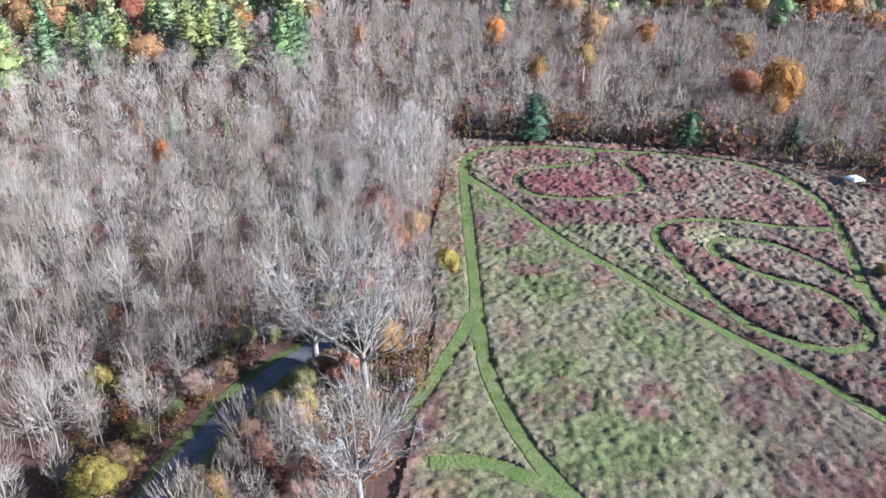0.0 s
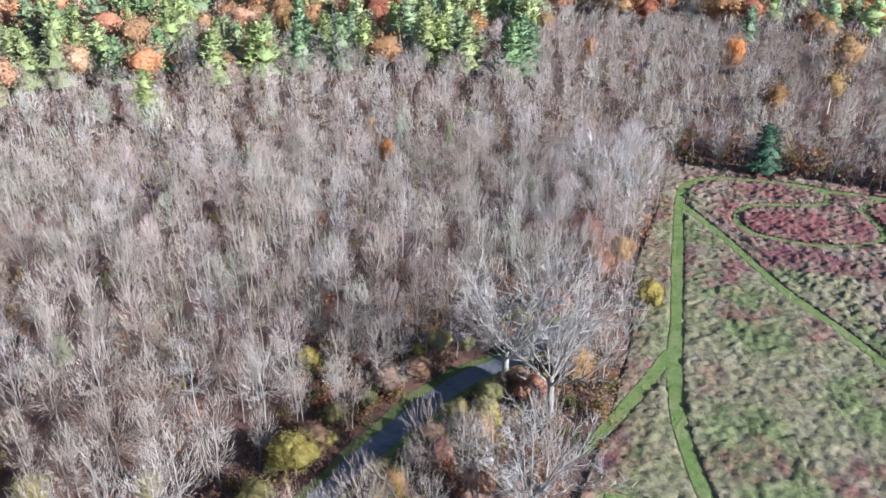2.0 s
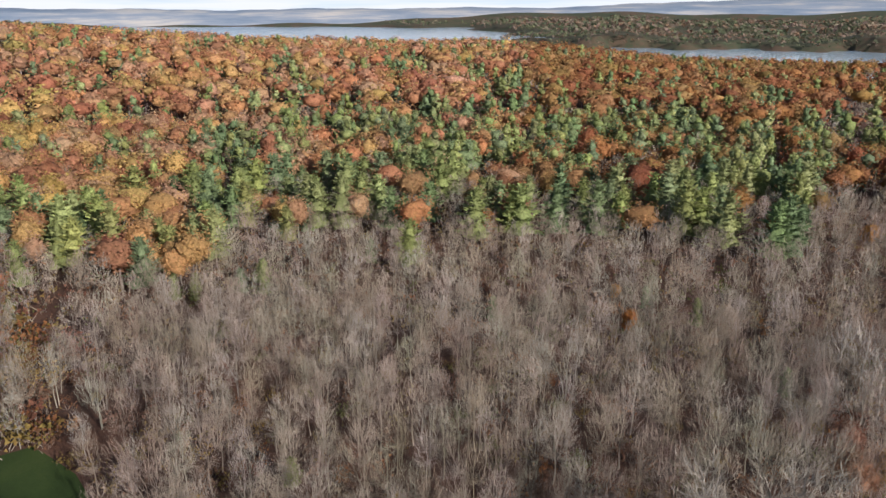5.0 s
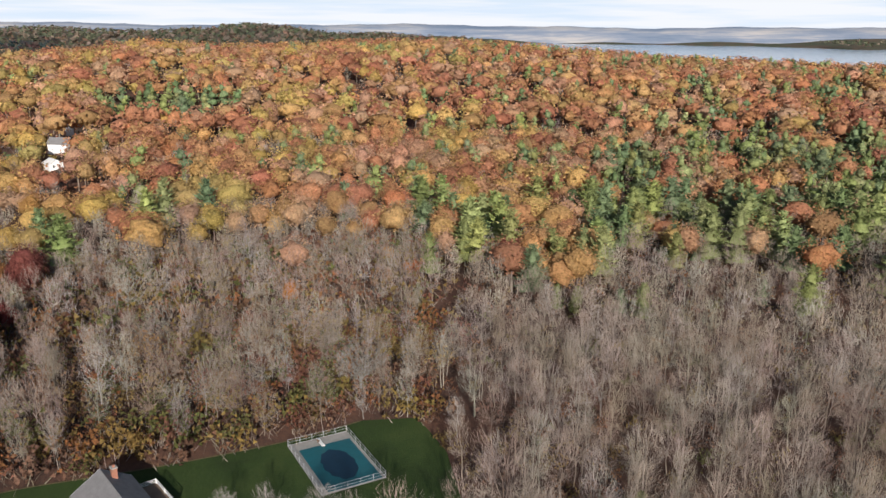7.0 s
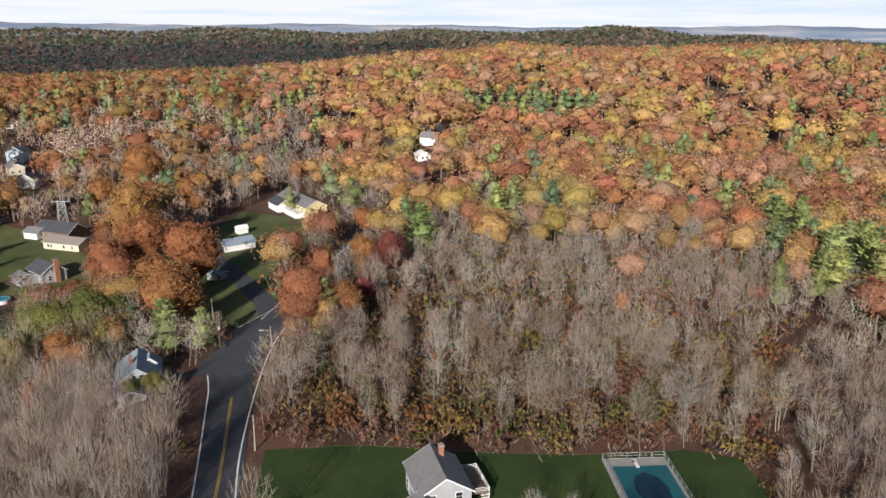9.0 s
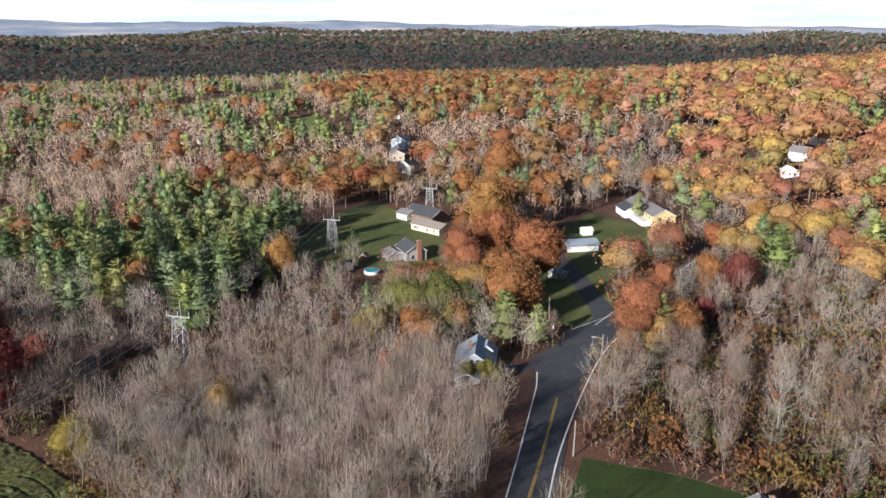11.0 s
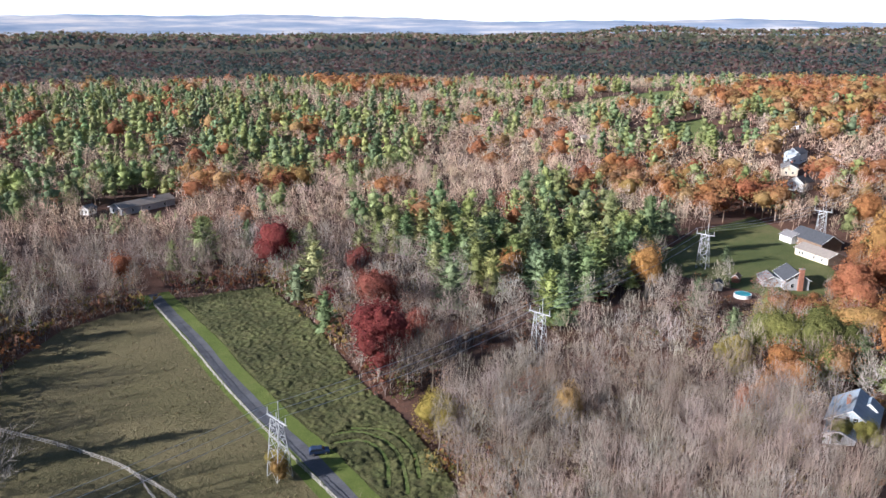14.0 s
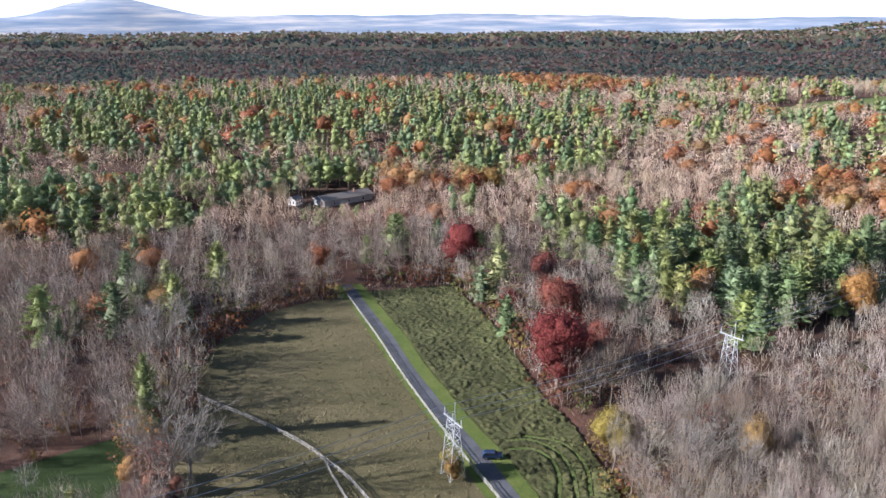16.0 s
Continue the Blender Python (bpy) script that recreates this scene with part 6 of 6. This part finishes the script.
# white houses farther off
for hx, hy, tn, L, W, wh, rh, wm, rm, lab in (
    (-416, -217.5, 2, 11, 9, 4.6, 3.0, M_WHITE, M_ROOFD, "white gabled house with a dark roof"),
    (-449, -243, 32, 14, 9, 4.2, 2.2, M_CREAM, M_ROOFG, "pale house with a light sunlit roof"),
    (-484, -259, 10, 13, 10, 6.0, 3.4, M_BLUEW, M_ROOFG, "tall pale grey house among trees"),
    (-526, 5, 30, 10, 8, 4.5, 3.0, M_WHITE, M_ROOFG, "small white house at the wood's edge"),
    (-487, -4, 60, 11, 8, 4.5, 3.0, M_WHITE, M_ROOFG, "white house half hidden by trees"),
    (-446, -8, 20, 9, 7, 3.0, 2.0, M_WHITE, M_WHITE, "low white outbuilding in trees"),
    (-458, -408, 140, 16, 9, 3.2, 2.0, M_CREAM, M_ROOFT, "low tan-roofed house in the trees"),
    (-360, -320, 130, 14, 9, 3.2, 2.0, M_WHITE, M_ROOFT, "low house with a tan roof in trees"),
    (-600, -330, 120, 14, 9, 3.2, 2.4, M_WHITE, M_ROOFG, "distant white house by a clearing"),
    (-91.3, -397.9, 40, 6, 5, 2.8, 1.6, M_WHITE, M_ROOFG, "small white-trimmed shed by a drive"),
    (-116, -393.4, 17, 30, 10, 3.2, 2.0, M_GREYW, M_ROOFT, "long low lodge with a tan roof"),
):
    e = base("house" if L > 6 else "shed", hx, hy, tn, lab, "house" if L > 6 else "shed")
    gabled(e, L, W, wh, rh, wm, rm, 0.45, 0, 0, -1.5)
    for wx in (-L * 0.3, 0, L * 0.3):
        window(e, wx, W / 2, 1.0, 1.0, 1.3, "y+")
    for wy in (-W * 0.2, W * 0.2):
        window(e, L / 2, wy, 1.0, 1.0, 1.3, "x+")
    if L > 9:
        chimney(e, -L * 0.2, W * 0.12, wh, wh + rh + 0.9)

# ---- swimming pool with its fence ----
e = base("swimming_pool", -119.0, 39.2, 3.5, "fenced pool under a teal winter cover with a dark sagging middle", "pool")
boxed("pool_deck", M_CONC, e, (-9.6, 8.6, -6.2, 5.6, 0.02, 0.12))
boxed("pool_cover", M_POOL, e, (-6.8, 8.2, -4.9, 5.0, 0.12, 0.17))
bm = bmesh.new()
ring = [bm.verts.new((0.7 + 5.2 * math.cos(k * math.pi / 16) * (1 + 0.05 * math.sin(k * 1.7)), 2.9 * math.sin(k * math.pi / 16) * (1 + 0.06 * math.cos(k * 2.3)), 0.182)) for k in range(32)]
bm.faces.new(ring)
part("cover_sag", bm, M_POOLD, e, "dark sunken middle of the pool cover")
boxed("diving_board", M_WHITE, e, (-9.0, -5.8, -0.8, -0.2, 0.45, 0.55))
boxed("board_stand", M_STEEL, e, (-8.6, -8.2, -0.85, -0.15, 0.12, 0.45))
for k in range(9):
    for sy in (-6.1, 5.5):
        fx = -9.5 + 2.25 * k
        rodded("fence_post", M_STEEL, e, [((fx, sy, 0.1), (fx, sy, 1.35))], 0.045)
for sx in (-9.5, 8.5):
    for k in range(1, 5):
        fy = -6.1 + 2.32 * k
        rodded("fence_post", M_STEEL, e, [((sx, fy, 0.1), (sx, fy, 1.35))], 0.045)
for a, b in (((-9.5, -6.1), (8.5, -6.1)), ((-9.5, 5.5), (8.5, 5.5)), ((-9.5, -6.1), (-9.5, 5.5)), ((8.5, -6.1), (8.5, 5.5))):
    rodded("fence_rail", M_STEEL, e, [((*a, z), (*b, z)) for z in (0.2, 0.75, 1.33)], 0.035, sides=4)

e = base("above_ground_pool", -239.0, -139.0, 0, "round above-ground pool with bright aqua water", "pool")
bm = bmesh.new()
bmesh.ops.create_cone(bm, cap_ends=True, segments=28, radius1=2.9, radius2=2.9, depth=1.2, matrix=Matrix.Translation((0, 0, 0.6)))
part("pool_wall", bm, M_WHITE, e)
bm = bmesh.new()
bmesh.ops.create_circle(bm, cap_ends=True, segments=28, radius=2.7, matrix=Matrix.Translation((0, 0, 1.22)))
part("pool_water", bm, M_AQUA, e)
e = base("shed", -239.5, -149.0, 30, "little grey shed beside the round pool", "shed")
gabled(e, 3.6, 3.0, 2.2, 1.1, M_GREYW, M_ROOFD, 0.2)
e = base("playhouse", -252.0, -150.0, 20, "red-brown wooden play hut on the lawn", "playhouse")
gabled(e, 3.4, 2.6, 1.9, 1.0, M_BRICK, M_BROWNW, 0.25)

# ---- road markings ----
strip("road_line_1", [(-60, -22.4), (-95, -27.8), (-112.4, -31), (-130.4, -34.4), (-156.4, -37.4), (-182, -38.9), (-200.6, -37.3), (-223, -34)], 0.3, M_LINE, 0.125, "solid white edge line on the road", "road line")
strip("road_line_2", [(-60, -29.6), (-95, -35.2), (-111, -38), (-130.4, -42), (-149.5, -46.3), (-158, -48.3), (-166.8, -51.1)], 0.3, M_LINE, 0.125, "solid white edge line on the road", "road line")
for k, sh in ((3, -0.16), (4, 0.16)):
    strip("road_line_%d" % k, ROAD[:5], 0.17, M_YLINE, 0.125, "double yellow centre line, worn", "road line", shift=sh)
strip("road_line_5", ROAD[6:], 0.28, M_LINE, 0.125, "solid white edge line on the road", "road line", shift=3.65)
strip("road_line_6", [(-198.9, -53.1), (-207, -48), (-217.0, -41.8), (-240, -33.0)], 0.3, M_LINE, 0.13, "white line across the mouth of the side street", "road line")
strip("road_line_7", ROAD[6:], 0.2, M_YLINE, 0.125, "yellow centre line, worn", "road line")

# ---- power line ----


def pylon(x, y, turn, h=13.0, name="power_pylon"):
    e = base(name, x, y, turn, "white lattice power pylon with three upright insulators and a mast", "pylon", "power line pylons")
    b, t = 1.9, 1.0
    legs = [((sx * b, sy * b, 0), (sx * t * 1.5, sy * t * 0.5, h)) for sx in (-1, 1) for sy in (-1, 1)]
    for lg in legs:
        rodded("leg", M_STEEL, e, [lg], 0.085, sides=4)

    def at(k, f):
        return Vector(legs[k][0]).lerp(Vector(legs[k][1]), f)

    cuts = (0.0, 0.28, 0.52, 0.72, 0.88, 1.0)
    for i, j in ((0, 1), (1, 3), (3, 2), (2, 0)):
        for f0, f1 in zip(cuts, cuts[1:]):
            rodded("brace", M_STEEL, e, [(at(i, f0), at(j, f1)), (at(j, f0), at(i, f1)), (at(i, f1), at(j, f1))], 0.042, sides=4)
    boxed("crossarm", M_STEEL, e, (-3.6, 3.6, -0.13, 0.13, h, h + 0.26))
    for ax in (-3.3, 0.0, 3.3):
        rodded("insulator", M_STEEL, e, [((ax, 0, h + 0.32), (ax, 0, h + 1.7))], 0.13, sides=6)
    rodded("mast", M_STEEL, e, [((0.9, 0, h), (0.9, 0, h + 4.6))], 0.11)
    return e


PYLONS = [(30, -121, 97), (-63.1, -133.0, 97), (-147.9, -144.7, 100), (-256.5, -167.4, 102), (-329.2, -160.0, 102), (-430.4, -175.8, 96), (-590.2, -202.0, 92), (-700, -172, 92)]
arms = []
for px, py, tn in PYLONS:
    pylon(px, py, tn - 90 + 90, 13.0)
    m = pose(px, py, zat(px, py), 0, 0, tn)
    arms.append([m @ Vector((ax, 0, 15.2)) for ax in (-3.3, 0.0, 3.3)])
for a, b in zip(arms, arms[1:]):
    for p, q in zip(a, b):
        bm = bmesh.new()
        n = 14
        pts = [p.lerp(q, k / n) - Vector((0, 0, 4 * 0.022 * (q - p).length * (k / n) * (1 - k / n))) for k in range(n + 1)]
        side = (q - p).cross(Vector((0, 0, 1))).normalized() * 0.055
        rings = [[bm.verts.new(u + o) for o in (side, -side, Vector((0, 0, 0.07)))] for u in pts]
        for r0, r1 in zip(rings, rings[1:]):
            for i in range(3):
                bm.faces.new((r0[i], r0[(i + 1) % 3], r1[(i + 1) % 3], r1[i]))
        tagged(part("power_cable", bm, M_STEEL), "thin grey power cable sagging between pylons", "cable", "power cables")

# ---- poles, lamp, gate ----


def utility_pole(x, y, h, tilt=0.0, mat=None, lamp=False):
    e = base("street_lamp" if lamp else "utility_pole", x, y, 20, "wooden roadside pole with a lamp arm" if lamp else "weathered wooden utility pole beside the road", "street lamp" if lamp else "pole")
    bm = bmesh.new()
    rod(bm, (0, 0, -0.3), (tilt, 0, h), 0.17, 7, 0.11)
    part("pole", bm, mat or M_POLE, e)
    if lamp:
        rodded("lamp_arm", M_STEEL, e, [((tilt, 0, h - 1.0), (tilt + 0.6, -1.8, h - 0.5))], 0.06)
        boxed("lamp_head", M_STEEL, e, (tilt + 0.4, tilt + 0.9, -2.7, -1.7, h - 0.62, h - 0.42))
    else:
        boxed("crossarm", mat or M_POLE, e, (tilt - 0.9, tilt + 0.9, -0.07, 0.07, h - 0.7, h - 0.55))
    return e


utility_pole(-171.5, -37.0, 9.0, 0.2, None, True)
utility_pole(-131.0, -31.8, 7.6, 0.5, M_CONC)
utility_pole(-206.5, -61.0, 8.5, 0.0, M_CONC)
utility_pole(-340, -45, 9.0)
e = base("roadside_sign", -199.6, -57.5, 10, "small white signboard on a post by the street", "sign")
rodded("post", M_STEEL, e, [((0, 0, 0), (0, 0, 2.0))], 0.05)
boxed("board", M_WHITE, e, (-0.5, 0.5, -0.25, 0.25, 1.0, 2.3))
e = base("barrier_gate", -14.8, 98.5, 24, "yellow metal barrier gate across the lane", "gate")
for gx0 in (-1.3, 1.3):
    rodded("post", M_GATE, e, [((gx0, 0, -0.2), (gx0, 0, 1.25))], 0.11, sides=6)
rodded("bar", M_GATE, e, [((-1.3, 0, 1.15), (1.3, 0, 1.15)), ((-1.3, 0, 0.55), (1.3, 0, 1.1))], 0.08)

e = base("field_shelter", 91.2, 162.0, 20, "small white canopy shelter on four thin legs in brush", "shelter")
bm = bmesh.new()
rim = [bm.verts.new((sx * 1.6, sy * 1.6, 1.7)) for sx, sy in ((-1, -1), (1, -1), (1, 1), (-1, 1))]
mid_ = [bm.verts.new((sx * 1.0, sy * 1.0, 2.15)) for sx, sy in ((-1, -1), (1, -1), (1, 1), (-1, 1))]
top_ = bm.verts.new((0, 0, 2.35))
bm.faces.new(rim[::-1])
for k in range(4):
    bm.faces.new((rim[k], rim[(k + 1) % 4], mid_[(k + 1) % 4], mid_[k]))
    bm.faces.new((mid_[k], mid_[(k + 1) % 4], top_))
part("canopy", bm, M_WHITE, e)
for sx in (-1.5, 1.5):
    for sy in (-1.5, 1.5):
        rodded("leg", M_STEEL, e, [((sx, sy, -0.2), (sx, sy, 1.72))], 0.06)
for lx, ly, tn, ln in ((97, 172, 20, 7.0), (88, 175, -15, 6.0), (84, 168, 70, 4.5)):
    e = base("fallen_trunk", lx, ly, tn, "pale fallen tree trunk lying in the brush", "log", "fallen trunks", 0.25)
    bm = bmesh.new()
    rod(bm, (-ln / 2, 0, 0), (ln / 2, 0.3, 0.15), 0.22, 8, 0.12)
    rod(bm, (ln * 0.1, 0, 0.05), (ln * 0.35, 0.9, 0.5), 0.08, 6, 0.04)
    part("trunk", bm, M_RAIL, e)

# ---- split-rail fences ----


def rail_fence(path, step, label):
    c = curve(path, step)
    e = new("rail_fence")
    e.location = (c[0][0], c[0][1], zat(*c[0]))
    tagged(e, label, "fence")
    o = Vector(e.location)
    tops = []
    for x0, y0 in c:
        p = Vector((x0, y0, zat(x0, y0))) - o
        jig = random.uniform(-0.12, 0.12)
        rodded("post", M_RAIL, e, [(p + Vector((0, 0, -0.1)), p + Vector((jig, jig, 1.3)))], 0.1)
        tops.append(p)
    for a, b in zip(tops, tops[1:]):
        for z in (0.4, 0.8, 1.15):
            rodded("rail", M_RAIL, e, [(a + Vector((0, 0, z + random.uniform(-0.08, 0.08))), b + Vector((0, 0, z + random.uniform(-0.08, 0.08))))], 0.065, sides=4)


rail_fence([(-18, -192), (-20.7, -187.1), (-30.9, -170.2), (-38.8, -153.0), (-39.5, -143), (-39.8, -134.5), (-40.5, -122)], 3.0, "weathered split-rail fence across the pasture")
rail_fence([(-39.2, -151.0), (-42.5, -140), (-44.5, -125)], 3.0, "weathered split-rail fence beside another fence")
rail_fence([(-67.6, -112), (-68.0, -122.1), (-68.4, -144.2), (-70.2, -181.0), (-72.6, -209.9), (-75.1, -250.2)], 3.2, "grey split-rail fence along the driveway")

# ---- parked car ----
e = base("car", -73.9, -136.0, 157, "dark blue estate car with roof rails on the driveway", "car", lift=0.1)
bm = bmesh.new()
prof = [(-2.2, 0.35), (2.2, 0.35), (2.25, 0.75), (2.1, 0.98), (1.1, 1.08), (0.55, 1.55), (-1.75, 1.62), (-2.15, 1.15), (-2.25, 0.8)]
sides_ = []
for sy, inset in ((-0.9, 0), (0.9, 0)):
    sides_.append([bm.verts.new((px, sy * (0.86 if pz > 1.2 else 1.0), pz)) for px, pz in prof])
bm.faces.new(sides_[0])
bm.faces.new(sides_[1][::-1])
for k in range(len(prof)):
    bm.faces.new((sides_[0][k], sides_[1][k], sides_[1][(k + 1) % len(prof)], sides_[0][(k + 1) % len(prof)]))
bmesh.ops.recalc_face_normals(bm, faces=bm.faces[:])
bmesh.ops.bevel(bm, geom=bm.edges[:], offset=0.06, segments=2, affect="EDGES", profile=0.6)
part("body", bm, M_CARB, e)
for sy in (-1, 1):
    bm = bmesh.new()
    a = [bm.verts.new((px, sy * 0.9 * k2, pz)) for px, pz, k2 in ((0.75, 1.1, 0.97), (0.45, 1.48, 0.885), (-1.65, 1.54, 0.885), (-1.95, 1.15, 0.97))]
    b = [bm.verts.new(v.co + Vector((0, sy * 0.03, 0))) for v in a]
    bm.faces.new(a)
    bm.faces.new(b[::-1])
    for k in range(4):
        bm.faces.new((a[k], b[k], b[(k + 1) % 4], a[(k + 1) % 4]))
    bmesh.ops.recalc_face_normals(bm, faces=bm.faces[:])
    part("side_window", bm, M_PANE, e)
    rodded("roof_rail", M_CHROME, e, [((0.3, sy * 0.68, 1.68), (-1.6, sy * 0.68, 1.72))], 0.035)
    boxed("headlight", M_CHROME, e, (2.16, 2.27, sy * 0.7 - 0.18, sy * 0.7 + 0.18, 0.68, 0.84))
    for wx in (-1.35, 1.4):
        bm = bmesh.new()
        bmesh.ops.create_cone(bm, cap_ends=True, segments=18, radius1=0.34, radius2=0.34, depth=0.22, matrix=Matrix.Translation((wx, sy * 0.84, 0.34)) @ Matrix.Rotation(math.pi / 2, 4, "X"))
        wheel = part("wheel", bm, M_TYRE, e)
        bm = bmesh.new()
        bmesh.ops.create_cone(bm, cap_ends=True, segments=14, radius1=0.2, radius2=0.2, depth=0.24, matrix=Matrix.Translation((wx, sy * 0.845, 0.34)) @ Matrix.Rotation(math.pi / 2, 4, "X"))
        part("rim", bm, M_CHROME, wheel)
bm = bmesh.new()
a = [bm.verts.new(p) for p in ((1.12, -0.76, 1.115), (1.12, 0.76, 1.115), (0.6, 0.7, 1.55), (0.6, -0.7, 1.55), (1.16, -0.76, 1.14), (1.16, 0.76, 1.14), (0.64, 0.7, 1.575), (0.64, -0.7, 1.575))]
for f in ((0, 1, 2, 3), (7, 6, 5, 4), (0, 4, 5, 1), (1, 5, 6, 2), (2, 6, 7, 3), (3, 7, 4, 0)):
    bm.faces.new([a[k] for k in f])
part("windscreen", bm, M_PANE, e)

# ---- lake and far hills ----
bm = bmesh.new()
lake = [bm.verts.new((-r * math.sin(radians(a)), r * math.cos(radians(a)), -15.5)) for r, a in ((1250, -20), (1250, 10), (1250, 40), (1300, 70), (4880, 70), (4880, 50), (4880, 25), (2700, 20), (2700, -20))]
bm.faces.new(lake)
bmesh.ops.recalc_face_normals(bm, faces=bm.faces[:])
if bm.faces[:][0].normal.z < 0:
    bmesh.ops.reverse_faces(bm, faces=bm.faces[:])
tagged(part("lake_water", bm, M_WATER), "wide pale blue lake beyond the wooded hill", "lake", kind="structure")
# distance haze painted as blue-grey colour, with a faint glow of its own
M_FAR, n_, l_, b_ = material("far_hills_haze_glow", 1.0)
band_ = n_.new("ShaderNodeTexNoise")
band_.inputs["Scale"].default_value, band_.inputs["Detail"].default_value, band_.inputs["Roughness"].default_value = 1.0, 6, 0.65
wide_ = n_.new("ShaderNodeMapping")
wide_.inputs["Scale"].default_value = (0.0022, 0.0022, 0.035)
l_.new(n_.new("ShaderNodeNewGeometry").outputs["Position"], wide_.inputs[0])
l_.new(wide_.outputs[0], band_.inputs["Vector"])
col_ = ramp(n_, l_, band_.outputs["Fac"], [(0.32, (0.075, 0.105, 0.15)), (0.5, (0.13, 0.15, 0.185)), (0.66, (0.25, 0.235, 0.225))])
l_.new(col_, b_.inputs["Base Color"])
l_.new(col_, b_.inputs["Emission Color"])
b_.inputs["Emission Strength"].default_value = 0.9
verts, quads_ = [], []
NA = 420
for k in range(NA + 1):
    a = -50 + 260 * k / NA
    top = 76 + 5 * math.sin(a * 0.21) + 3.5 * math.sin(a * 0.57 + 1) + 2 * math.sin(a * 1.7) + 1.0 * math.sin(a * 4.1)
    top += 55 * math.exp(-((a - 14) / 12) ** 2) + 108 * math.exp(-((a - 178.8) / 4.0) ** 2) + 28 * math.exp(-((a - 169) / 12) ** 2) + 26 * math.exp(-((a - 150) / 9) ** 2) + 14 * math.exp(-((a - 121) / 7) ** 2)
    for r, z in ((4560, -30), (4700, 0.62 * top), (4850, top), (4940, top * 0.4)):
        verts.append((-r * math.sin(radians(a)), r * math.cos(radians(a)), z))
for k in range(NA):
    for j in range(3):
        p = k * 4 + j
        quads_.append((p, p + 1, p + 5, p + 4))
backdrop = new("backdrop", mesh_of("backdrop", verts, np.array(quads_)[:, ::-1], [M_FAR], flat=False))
tagged(backdrop, "hills along the far horizon, blue haze painted in and faintly glowing", "hills", kind="structure")
